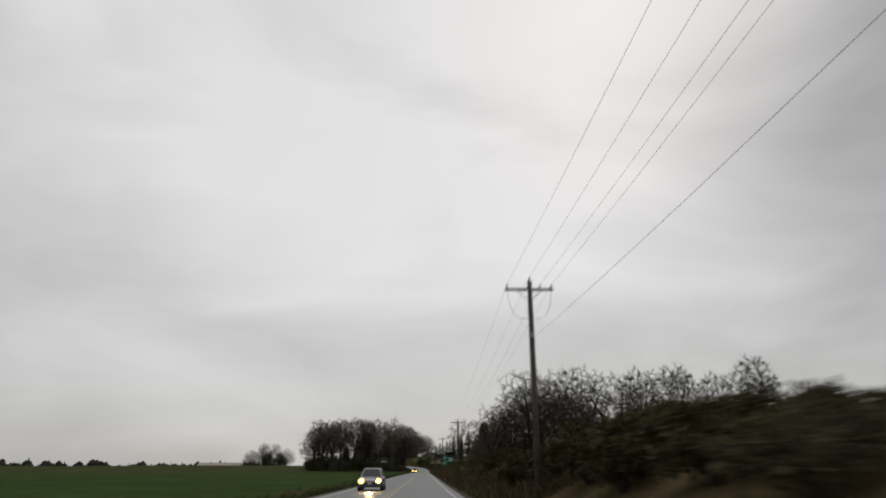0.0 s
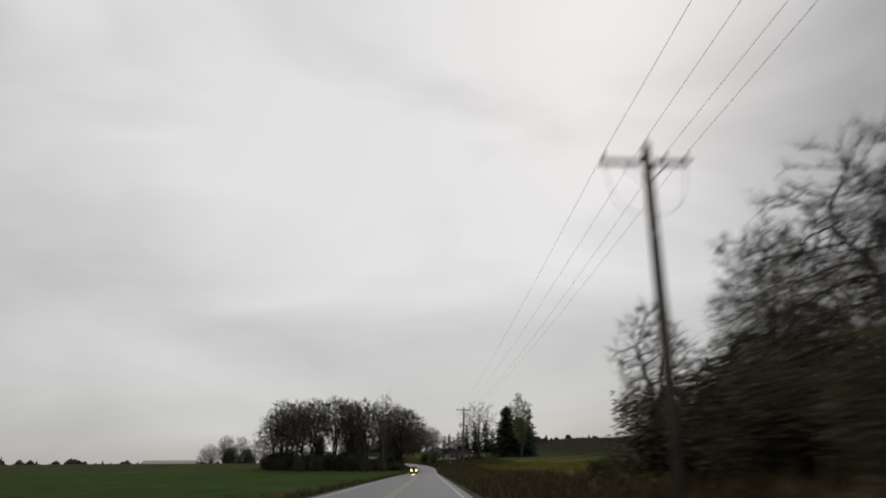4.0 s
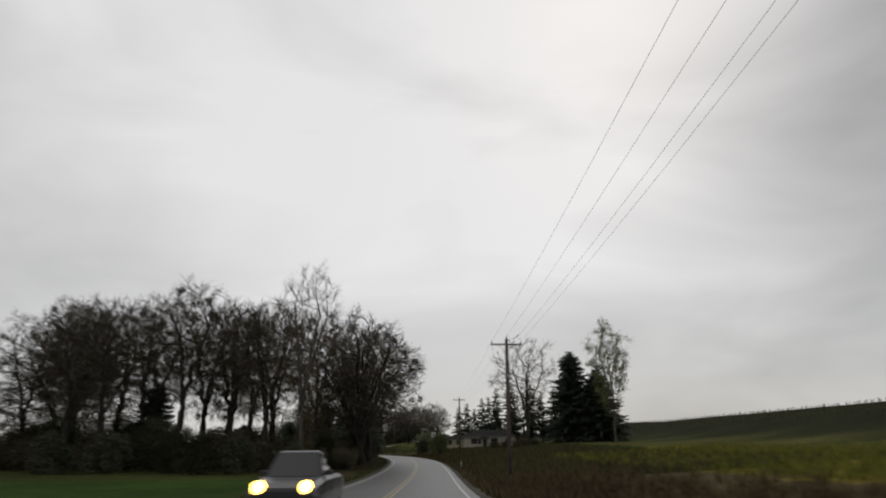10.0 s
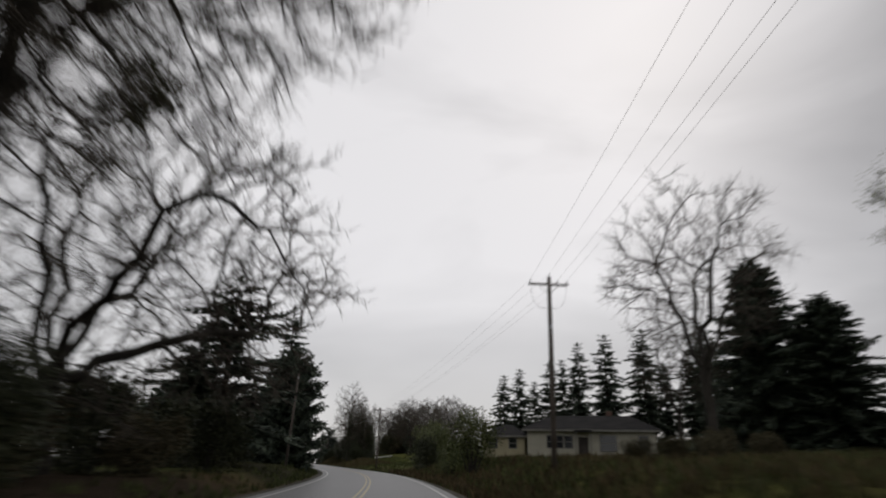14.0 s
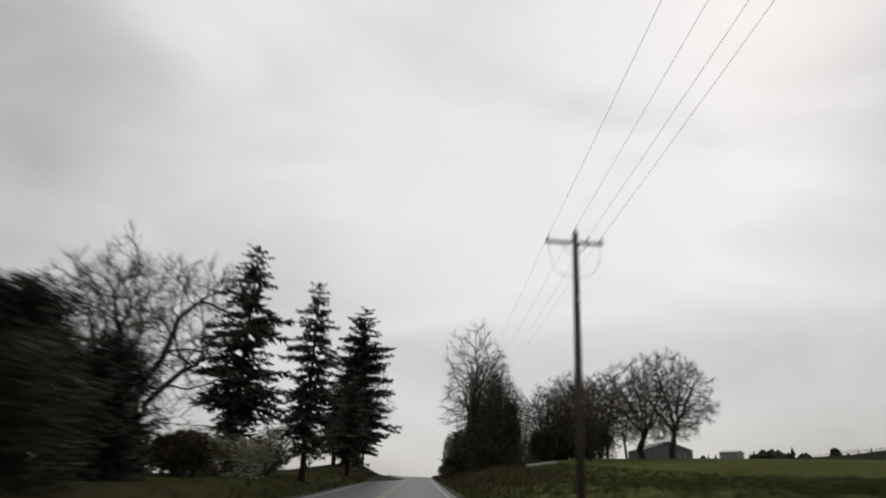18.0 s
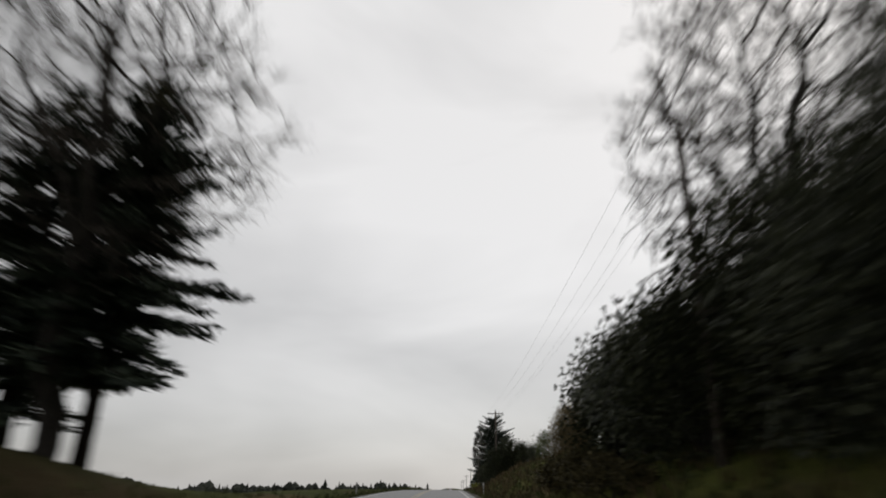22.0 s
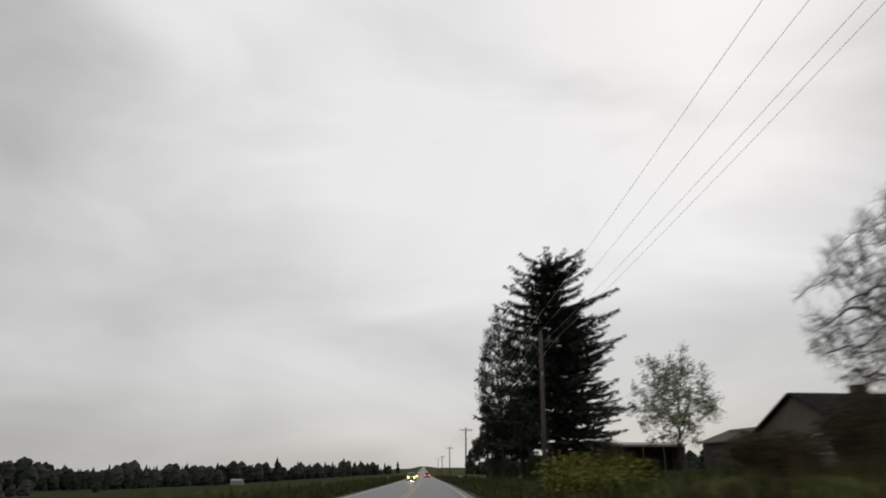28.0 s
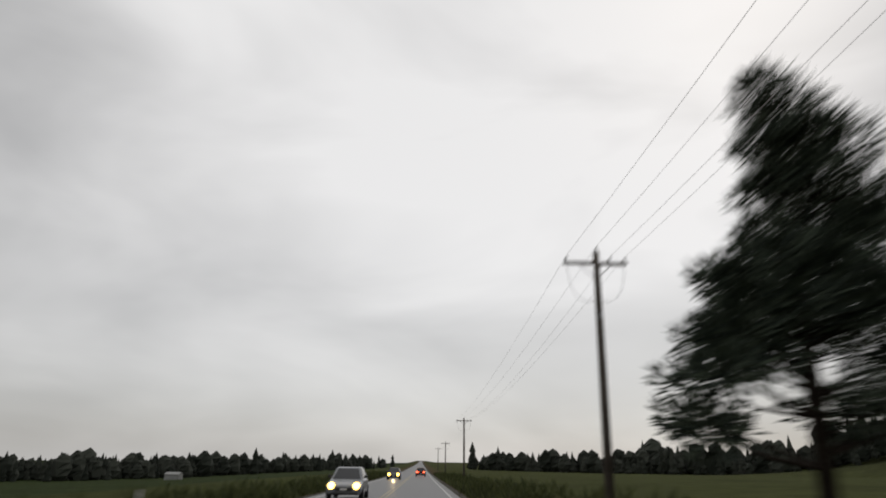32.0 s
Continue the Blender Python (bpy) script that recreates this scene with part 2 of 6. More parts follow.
PAINT_DARK = material("dark_car_paint", (0.03, 0.032, 0.036), (0.045, 0.047, 0.05), 0.25, 1, 80, 0.0, metal=0.2)
PAINT_RED = material("maroon_car_paint", (0.09, 0.02, 0.018), (0.13, 0.03, 0.025), 0.25, 1, 80, 0.0, metal=0.2)
HEADLIGHT = lamp_material("headlight_glow", (1.0, 0.6, 0.1), 12)
TAILLIGHT = lamp_material("taillight_glow", (1.0, 0.10, 0.04), 9.0)

# ---- plan: the road's line, its heights and the ground beside it ----
HEAD = [(-300, 0), (275, 0), (300, -0.49), (325, 0.28), (350, 1.74), (375, 4.11), (387.5, 5.43), (412.5, 8.42), (437.5, 12.18),
        (462.5, 13.88), (500, 13.72), (600, 13.31), (700, 11.44), (800, 12.9), (4000, 12.9)]
RISE = [(-300, 2.0), (0, 0), (75, -0.67), (150, -1.14), (225, -1.71), (300, -2.41), (375, -1.02), (437.5, 0), (500, 0.91), (550, 1.69),
        (600, 2.44), (650, 2.56), (700, 2.06), (750, 1.43), (800, 0.71), (900, -0.7), (1000, -1.8), (1300, -3.5), (2000, -6), (4000, -8)]
SS = np.arange(-300, 3600.1, 2.5)
HH = np.radians(np.interp(SS, [a for a, b in HEAD], [b for a, b in HEAD]))
ORIGIN = int(round(300 / 2.5))
CX = np.r_[0, np.cumsum(-np.sin(HH[:-1]) * 2.5)]
CY = np.r_[0, np.cumsum(np.cos(HH[:-1]) * 2.5)]
CX, CY = CX - CX[ORIGIN], CY - CY[ORIGIN]
ZR = np.convolve(np.pad(np.interp(SS, [a for a, b in RISE], [b for a, b in RISE]), 10, mode="edge"), np.ones(21) / 21, "valid")
SIDE = radians(6.5)


def heading(s):
    return np.interp(s, SS, HH)


def plan(s, d):
    """World x, y of the point s metres along the road and d metres to its right."""
    h = heading(s)
    near = np.clip(d, -200, 200)
    far = d - near
    return (np.interp(s, SS, CX) + np.cos(h) * near + math.cos(SIDE) * far,
            np.interp(s, SS, CY) + np.sin(h) * near + math.sin(SIDE) * far)


def smooth(a, b, x):
    u = np.clip((x - a) / (b - a), 0, 1)
    return u * u * (3 - 2 * u)


def ground_height(s, d):
    s, d = np.asarray(s, float), np.asarray(d, float)
    x, y = plan(s, d)
    z = np.interp(s, SS, ZR)
    # verges
    ur, ul = d - 2.4, -(d + 6.2)
    z = z - 0.06 - 0.22 * smooth(0, 1.6, ur) + 0.12 * smooth(1.8, 4, ur) - 0.22 * smooth(0, 1.6, ul) + 0.15 * smooth(1.8, 4, ul)
    near_r = np.interp(s, [-100, 102, 128, 330, 410, 500, 545, 600, 660, 700, 760, 830, 900], [2.0, 2.2, 0.7, 0.6, 1.9, 0.9, 1.9, 3.4, 3.2, 1.6, 1.1, 0.5, 0.0])
    mid_r = np.interp(s, [-100, 120, 300, 410, 500, 590, 650, 700, 762, 830, 950], [2.4, 2.4, 1.8, 1.6, 2.6, 1.9, 2.6, 2.0, 1.4, 0.7, 0.0])
    z = z + near_r * smooth(3.2, 11, d) + mid_r * smooth(9, 48, d)
    # the vineyard hill, rising ahead
    crest = np.interp(y, [-300, 60, 250, 389, 583, 716, 850, 1000, 1250, 1600], [0, 8.5, 11.0, 13.4, 17.2, 21.6, 23.5, 24.5, 21.5, -4])
    hill = smooth(45, 140, x) * smooth(-300, 0, y) * (1 - smooth(1300, 1700, y))
    z = z + (crest - z) * hill * (d > 0)
    # banks and falls on the other side
    near_l = np.interp(s, [330, 400, 440, 480, 530, 575, 600], [0, 1.0, 0.9, 0.8, 1.0, 0.9, 0.1])
    z = z + near_l * smooth(6.6, 9.5, -d)
    z = z + 1.1 * np.exp(-(((s - 552) / 13) ** 2 + ((d + 11.5) / 5.5) ** 2))
    z = z + 1.0 * np.exp(-(((s - 565) / 6) ** 2 + ((d + 11.5) / 3.2) ** 2))
    fall = np.interp(s, [-300, 430, 500, 600, 800, 1200], [0, 0, 1, 1.2, 1.0, 1.0])
    z = z - fall * (3.5 * smooth(15, 60, -d) + 9 * smooth(50, 320, -d))
    z = z - 5.0 * smooth(900, 1500, s) * smooth(10, 60, np.abs(d))
    z = z + 0.25 * np.sin(x * 0.043 + 1.3) * np.sin(y * 0.037) * smooth(12, 40, np.abs(d + 2))
    return z


# ---- mesh tools ----
class Shape:
    """Collects vertices and faces for one mesh."""

    def __init__(self):
        self.v, self.f = [], []

    def add(self, verts, faces):
        o = len(self.v)
        self.v.extend(verts)
        self.f.extend([tuple(i + o for i in f) for f in faces])

    def tube(self, pts, radii, n=6, cap=True):
        o = len(self.v)
        k = len(pts)
        for i, p in enumerate(pts):
            a = pts[max(i - 1, 0)]
            b = pts[min(i + 1, k - 1)]
            t = (b - a).normalized() if (b - a).length > 1e-6 else Vector((0, 0, 1))
            ref = Vector((1, 0, 0)) if abs(t.x) < 0.8 else Vector((0, 1, 0))
            u = t.cross(ref).normalized()
            w = t.cross(u)
            r = radii[i]
            for j in range(n):
                g = 2 * math.pi * j / n
                q = p + u * (r * math.cos(g)) + w * (r * math.sin(g))
                self.v.append((q.x, q.y, q.z))
        for i in range(k - 1):
            for j in range(n):
                a, b = o + i * n + j, o + i * n + (j + 1) % n
                self.f.append((a, b, b + n, a + n))
        if cap:
            self.f.append(tuple(o + j for j in range(n))[::-1])
            self.f.append(tuple(o + (k - 1) * n + j for j in range(n)))

    def twig(self, a, b, r):
        """A three-sided spike."""
        o = len(self.v)
        t = (b - a).normalized()
        u = t.orthogonal().normalized()
        w = t.cross(u)
        for g in (0, 2.09, 4.19):
            q = a + u * (r * math.cos(g)) + w * (r * math.sin(g))
            self.v.append((q.x, q.y, q.z))
        self.v.append((b.x, b.y, b.z))
        self.f += [(o, o + 1, o + 3), (o + 1, o + 2, o + 3), (o + 2, o, o + 3)]

    def blade(self, a, b, r):
        """The finest twig: one thin triangle."""
        o = len(self.v)
        u = (b - a).orthogonal().normalized() * r
        for q in (a - u, a + u, b):
            self.v.append((q.x, q.y, q.z))
        self.f.append((o, o + 1, o + 2))

    def leaf(self, c, u, w):
        """A pointed leaf or spray: a four-cornered kite, bent along its middle."""
        o = len(self.v)
        nrm = u.cross(w).normalized() * (u.length * 0.12)
        for q in (c, c + u * 0.45 + w + nrm, c + u, c + u * 0.45 - w + nrm):
            self.v.append((q.x, q.y, q.z))
        self.f += [(o, o + 1, o + 2), (o, o + 2, o + 3)]

    def box(self, lo, hi):
        (a, b, c), (d, e, f) = lo, hi
        self.add([(a, b, c), (d, b, c), (d, e, c), (a, e, c), (a, b, f), (d, b, f), (d, e, f), (a, e, f)],
                 [(0, 3, 2, 1), (4, 5, 6, 7), (0, 1, 5, 4), (1, 2, 6, 5), (2, 3, 7, 6), (3, 0, 4, 7)])

    def bevel_box(self, lo, hi, r):
        """A box with chamfered upright and top edges."""
        (a, b, c), (d, e, f) = lo, hi
        ring = lambda i, z: [(a + i + r, b + i, z), (d - i - r, b + i, z), (d - i, b + i + r, z), (d - i, e - i - r, z),
                             (d - i - r, e - i, z), (a + i + r, e - i, z), (a + i, e - i - r, z), (a + i, b + i + r, z)]
        v = ring(0, c) + ring(0, f - r) + ring(r, f)
        fc = [tuple(range(8))[::-1], tuple(range(16, 24))]
        for k in (0, 8):
            fc += [(k + j, k + (j + 1) % 8, k + 8 + (j + 1) % 8, k + 8 + j) for j in range(8)]
        self.add(v, fc)

    def prism(self, outline, x0, x1, inset=0.0, rise=9e9):
        """An outline in (y, z), drawn out from x0 to x1."""
        n = len(outline)
        v = [(x0, y, z) for y, z in outline] + [(x1, y, z) for y, z in outline]
        self.add(v, [tuple(range(n)), tuple(range(2 * n - 1, n - 1, -1))] + [(i, i + n, (i + 1) % n + n, (i + 1) % n) for i in range(n)])

    def mesh(self, name, smooth_shade=False):
        me = bpy.data.meshes.new(name)
        me.from_pydata(self.v, [], self.f)
        me.validate()
        if smooth_shade:
            me.polygons.foreach_set("use_smooth", [True] * len(me.polygons))
        me.update()
        return me


def part(name, shape, mat, parent, label="", smooth_shade=False, at=None, kind=""):
    me = shape.mesh(name, smooth_shade) if isinstance(shape, Shape) else shape
    if not me.materials:
        me.materials.append(mat)
    ob = new(name, me)
    ob.parent = parent
    if at is not None:
        ob.matrix_basis = at
    return tagged(ob, label, kind=kind)


def thing(name, label, category, group="", kind=""):
    return tagged(new(name), label, category, group, kind)


def spot(s, d, turn=0.0, dz=0.0, scale=1.0):
    """A pose on the ground at (s, d), facing along the road and turned to the left by turn degrees."""
    x, y = plan(s, d)
    z = float(ground_height(s, d)) + dz
    return Matrix.LocRotScale((float(x), float(y), z), Euler((0, 0, float(heading(s)) + radians(turn))), (scale, scale, scale))


def place(ob, s, d, turn=0.0, dz=0.0, scale=1.0):
    ob.matrix_basis = spot(s, d, turn, dz, scale)
    return ob


# ---- ground ----
def ground():
    s_lines = np.r_[np.arange(-260, -20, 20), np.arange(-20, 900, 2.5), np.arange(900, 1300, 20), np.arange(1300, 3600, 100)]
    right = np.r_[2.2, 2.5, 3.0, 3.6, 4.3, 5, 6, 7, 8, 9, 10, 11.5, 13, 15, 17, 20, 23, 27, 31, 36, 42, 48, 55, 63, 72, 82, 94, 108, 124, 142, 165, 200, 260, 340, 450, 600, 800, 1100, 1500]
    left = -np.r_[6.0, 6.3, 6.8, 7.4, 8, 8.8, 9.6, 10.5, 11.5, 12.5, 14, 16, 18, 21, 24, 28, 33, 39, 46, 55, 66, 80, 96, 116, 140, 170, 200, 250, 320, 420, 560, 750, 1000, 1400, 2000]
    d_lines = np.r_[left[::-1], -3.0, 0.0, right]
    S, D = np.meshgrid(s_lines, d_lines, indexing="ij")
    X, Y = plan(S, D)
    Z = ground_height(S, D)
    rng = np.random.RandomState(4)
    Z = Z + rng.uniform(-0.05, 0.05, Z.shape) * (np.abs(D + 1.9) > 5.2)
    ns, nd = S.shape
    verts = np.stack([X, Y, Z], -1).reshape(-1, 3).tolist()
    faces = [(i * nd + j, i * nd + j + 1, (i + 1) * nd + j + 1, (i + 1) * nd + j)[::-1] for i in range(ns - 1) for j in range(nd - 1)]
    me = bpy.data.meshes.new("ground")
    me.from_pydata(verts, [], faces)
    me.polygons.foreach_set("use_smooth", [True] * len(me.polygons))
    # plant cover: young green crop, dry verge, mustard strip, vines on the hill, lawn
    crop, dry, mustard, hill, lawn, gravel = (np.array(c) for c in ((0.036, 0.068, 0.014), (0.1, 0.074, 0.038), (0.2, 0.165, 0.02), (0.022, 0.025, 0.010), (0.056, 0.063, 0.021), (0.09, 0.085, 0.078)))
    col = np.tile(lawn, (ns, nd, 1))

    def mix(col, c, w):
        return col * (1 - w[..., None]) + c * w[..., None]
    jig = 6 * np.sin(S * 0.21) + 3 * np.sin(S * 0.53 + D)
    col = mix(col, crop, smooth(8, 11, -D) * (1 - smooth(305, 320, S)))
    col = mix(col, np.array((0.033, 0.045, 0.016)), smooth(30, 60, -D) * smooth(560, 600, S))
    col = mix(col, dry, smooth(2.4, 3, D) * (1 - smooth(20, 34, D + jig * 0.3)) * (1 - smooth(300, 330, S)))
    col = mix(col, dry * 0.8, smooth(2.4, 3, D) * (1 - smooth(5, 8, D + jig * 0.2)) * smooth(330, 340, S))
    col = mix(col, dry * 0.8, smooth(6.2, 6.6, -D) * (1 - smooth(8, 10, -D + jig * 0.2)))
    col = mix(col, np.array((0.085, 0.085, 0.024)), smooth(4, 9, D + jig * 0.2) * (1 - smooth(60, 80, X)) * smooth(290, 315, S) * (1 - smooth(385, 400, S)))
    col = mix(col, mustard, smooth(16, 19, D + jig * 0.2) * (1 - smooth(38, 44, D + jig * 0.4)) * smooth(125, 140, S + jig) * (1 - smooth(335, 360, S + jig)))
    col = mix(col, hill, smooth(50, 75, X + jig) * (D > 0))
    # darker brown strip along the roadside grove
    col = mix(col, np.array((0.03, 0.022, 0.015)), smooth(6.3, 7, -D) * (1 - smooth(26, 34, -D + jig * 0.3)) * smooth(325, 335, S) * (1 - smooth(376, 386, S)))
    # knoll and bank: brown needle litter, deepened to hold the backlit shade
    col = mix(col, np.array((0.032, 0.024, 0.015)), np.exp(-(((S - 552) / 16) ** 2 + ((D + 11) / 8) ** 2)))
    col = mix(col, np.array((0.035, 0.032, 0.014)), 0.7 * smooth(6.3, 7, -D) * (1 - smooth(20, 26, -D)) * smooth(440, 460, S) * (1 - smooth(530, 545, S)))
    # ground round the garage: its lack of light is put into the colour
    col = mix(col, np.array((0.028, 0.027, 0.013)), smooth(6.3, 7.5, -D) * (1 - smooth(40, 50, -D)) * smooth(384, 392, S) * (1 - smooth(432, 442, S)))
    col = mix(col, np.array((0.088, 0.094, 0.025)), 0.85 * smooth(4, 7, D + jig * 0.2) * (1 - smooth(60, 80, D)) * smooth(450, 480, S + jig) * (1 - smooth(690, 715, S + jig)))
    col = mix(col, gravel, smooth(2.1, 2.3, D) * (1 - smooth(2.7, 3.1, D)) + smooth(5.9, 6.1, -D) * (1 - smooth(6.5, 6.9, -D)))
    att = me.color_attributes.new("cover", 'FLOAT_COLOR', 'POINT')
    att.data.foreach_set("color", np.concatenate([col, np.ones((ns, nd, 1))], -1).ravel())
    m = bpy.data.materials.new("field_ground")
    m.use_nodes = True
    n, l = m.node_tree.nodes, m.node_tree.links
    b = n["Principled BSDF"]
    at = n.new("ShaderNodeAttribute")
    at.attribute_name = "cover"
    tc = n.new("ShaderNodeTexCoord")
    total = None
    for sc, amount in ((0.06, 1.0), (0.5, 1.1), (9.0, 0.9)):
        t = n.new("ShaderNodeTexNoise")
        t.inputs["Scale"].default_value = sc
        t.inputs["Detail"].default_value = 4
        l.new(tc.outputs["Object"], t.inputs["Vector"])
        q = n.new("ShaderNodeMath")
        q.operation = 'MULTIPLY_ADD'
        q.inputs[1].default_value = amount
        q.inputs[2].default_value = 1 - amount / 2
        l.new(t.outputs["Fac"], q.inputs[0])
        if total is None:
            total = q.outputs[0]
        else:
            p = n.new("ShaderNodeMath")
            p.operation = 'MULTIPLY'
            l.new(total, p.inputs[0])
            l.new(q.outputs[0], p.inputs[1])
            total = p.outputs[0]
    vm = n.new("ShaderNodeVectorMath")
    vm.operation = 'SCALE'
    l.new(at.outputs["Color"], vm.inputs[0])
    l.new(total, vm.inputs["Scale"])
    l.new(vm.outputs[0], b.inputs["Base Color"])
    b.inputs["Roughness"].default_value = 0.95
    b.inputs["Specular IOR Level"].default_value = 0.02
    bp = n.new("ShaderNodeBump")
    bp.inputs["Strength"].default_value = 0.8
    bp.inputs["Distance"].default_value = 0.15
    l.new(t.outputs["Fac"], bp.inputs["Height"])
    l.new(bp.outputs[0], b.inputs["Normal"])
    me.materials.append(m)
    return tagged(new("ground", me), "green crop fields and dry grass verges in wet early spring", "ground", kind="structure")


def strip(name, s0, s1, d0, d1, lift, mat, label, category, thick=0.05, step=2.5):
    """A ribbon along the road with some thickness; dips with the road's height."""
    s = np.arange(s0, s1 + 0.01, step)
    sh = Shape()
    z = np.interp(s, SS, ZR) + lift
    crown = lambda d: -0.018 * abs(d + 1.9)
    rows = []
    for d, dz in ((d0, -thick), (d0, 0), (d1, 0), (d1, -thick)):
        x, y = plan(s, np.full_like(s, d))
        rows.append(np.stack([x, y, z + crown(d) + dz], -1))
    V = np.stack(rows, 1).reshape(-1, 3).tolist()
    F = []
    for i in range(len(s) - 1):
        for j in range(3):
            a = i * 4 + j
            F.append((a, a + 1, a + 5, a + 4)[::-1])
    sh.add(V, F)
    return sh


ground()
road_shape = Shape()
for d0, d1 in ((-6.0, -3.9), (-3.9, -1.9), (-1.9, 0.2), (0.2, 2.2)):
    st = strip("road", -260, 3000, d0, d1, 0.03, ROAD_MAT, "", "", thick=0.25, step=5.0)
    road_shape.add(st.v, st.f)
road = tagged(new("road", road_shape.mesh("road")), "wet grey two-lane asphalt country road", "road", kind="structure")
road.data.materials.append(ROAD_MAT)
for nm, d0, d1, mt, lb in (("edge_line", 1.62, 1.74, PAINT_WHITE, "worn white edge line on the wet road"), ("edge_line", -5.54, -5.42, PAINT_WHITE, "worn white edge line on the wet road"),
                           ("centre_line", -2.12, -2.02, PAINT_YELLOW, "faded yellow centre line on the wet road"), ("centre_line", -1.87, -1.77, PAINT_YELLOW, "faded yellow centre line on the wet road")):
    st = strip(nm, -100, 1500, d0, d1, 0.036, mt, "", "", thick=0.004)
    ob = tagged(new(nm, st.mesh(nm)), lb, "road marking", kind="structure")
    ob.data.materials.append(mt)


# ---- trees ----
def grown_tree(seed, h=20.0, R=6.0, base=0.3, fork=0.2, stems=3, spread=0.42, trunk_r=0.45, points=820, step=0.6, gnarl=0.22, twigs=3, twig_len=1.15, twig_r=0.022, vase=False, leaf=0.0, leaf_size=0.22, balls=0, lump=0.16, crown_up=0.45):
    """A leafless tree that forks towards buds scattered through a domed crown: returns limbs, twigs, leaves and tufts of mistletoe."""
    rng = random.Random(seed)
    wood, fine, leaves, ball = Shape(), Shape(), Shape(), Shape()
    gauss = lambda k: Vector((rng.gauss(0, k), rng.gauss(0, k), rng.gauss(0, k)))
    mid = Vector((0, 0, h * (base + (1 - base) * crown_up)))
    up, down = h - mid.z, mid.z - h * base
    buds = []
    while len(buds) < points:
        dv = gauss(1).normalized()
        w = 0.3 + 0.7 * min(1, max(0, (dv.z + 0.9) / 1.5)) if vase else 1.0
        rho = rng.random() ** 0.42 * (1 + lump * 2 * noise.noise(dv * 1.9 + Vector((seed * 7.3, 0, 0))))
        p = mid + Vector((dv.x * R * w, dv.y * R * w, dv.z * (up if dv.z > 0 else down))) * rho
        if p.z > h * base * 0.85:
            buds.append(p)
    pos, par, way, kids = [Vector((0, 0, -0.4))], [-1], [Vector((0, 0, 1))], [0]

    def put(p, i):
        pos.append(p)
        par.append(i)
        way.append((p - pos[i]).normalized())
        kids.append(0)
        kids[i] += 1
        return len(pos) - 1

    def lead(i, end, bow):
        a = pos[i]
        L = (end - a).length
        k = max(2, int(L / (step * 1.5)))
        c = a + way[i] * L * bow
        for j in range(1, k + 1):
            u = j / k
            q = a * (1 - u) ** 2 + c * 2 * u * (1 - u) + end * u * u
            i = put(q + (gauss(gnarl * 0.55) if j < k else gauss(0.05)), i)
        return i
    crotch = lead(0, Vector((rng.gauss(0, 0.15), rng.gauss(0, 0.15), max(0.3, h * fork))), 0.4)
    g0 = rng.random() * 6.28
    for k in range(stems):
        g = g0 + 6.28 * k / stems + rng.gauss(0, 0.3)
        f = spread * rng.uniform(0.7, 1.25) if stems > 1 else 0.12
        e = mid + Vector((math.cos(g) * R * f, math.sin(g) * R * f, up * rng.uniform(-0.15, 0.45)))
        lead(crotch, e, 0.3)
    reach, kill = step * 14, step * 1.3
    for it in range(60):
        kd = kdtree.KDTree(len(pos))
        for i, p in enumerate(pos):
            kd.insert(p, i)
        kd.balance()
        pull, left = {}, []
        for b in buds:
            co, i, dist = kd.find(b)
            if dist < kill:
                continue
            left.append(b)
            if dist < reach and kids[i] < 3:
                pull[i] = pull.get(i, Vector((0, 0, 0))) + (b - co) / dist
        buds = left
        if not buds or len(pos) > 5200:
            break
        for i in sorted(pull):
            d = pull[i].normalized() + way[i] * 0.45 + gauss(gnarl) + Vector((0, 0, 0.12))
            put(pos[i] + d.normalized() * step * rng.uniform(0.8, 1.2), i)
    n = len(pos)
    tips = [i for i in range(n) if not kids[i]]
    r0 = twig_r * 1.25
    ex = max(1.9, 1.12 * math.log(max(2, len(tips))) / math.log(trunk_r / r0))
    acc = [0.0] * n
    rad = [r0] * n
    heir = [(-1, 0.0)] * n
    for i in range(n - 1, -1, -1):
        rad[i] = max(r0, acc[i] ** (1 / ex))
        j = par[i]
        if j >= 0:
            acc[j] += rad[i] ** ex
            if rad[i] > heir[j][1]:
                heir[j] = (i, rad[i])
    rad[0] *= 1.35
    for i in range(n):
        if par[i] >= 0 and heir[par[i]][0] == i:
            continue
        chain = [par[i], i] if par[i] >= 0 else [i]
        while heir[chain[-1]][0] >= 0:
            chain.append(heir[chain[-1]][0])
        if len(chain) < 2:
            continue
        rr = [min(rad[q], rad[i]) for q in chain]
        big = rr[0]
        (wood if big > 0.075 else fine).tube([pos[q] for q in chain], rr, 7 if big > 0.16 else 5 if big > 0.075 else 3, False)
    for i in range(1, n):
        if rad[i] > twig_r * 2.6:
            continue
        out = (pos[i] - mid).normalized()
        for _ in range(twigs + (2 if not kids[i] else 0)):
            d = (way[i] * 0.75 + out * 0.35 + gauss(0.5) + Vector((0, 0, 0.1))).normalized()
            L = twig_len * rng.uniform(0.5, 1.2)
            a, e = pos[i], pos[i] + d * L
            fine.twig(a, e, twig_r)
            for u in (0.25, 0.45, 0.65, 0.85):
                q = a.lerp(e, u)
                d2 = (d + gauss(0.55)).normalized()
                e2 = q + d2 * L * rng.uniform(0.35, 0.75)
                fine.blade(q, e2, twig_r * 0.85)
                if leaf and rng.random() < leaf:
                    for _ in range(2):
                        uu = gauss(1).normalized()
                        leaves.leaf(e2 + uu * 0.1, uu * leaf_size * rng.uniform(0.7, 1.3), uu.orthogonal().normalized() * leaf_size * rng.uniform(0.3, 0.5))
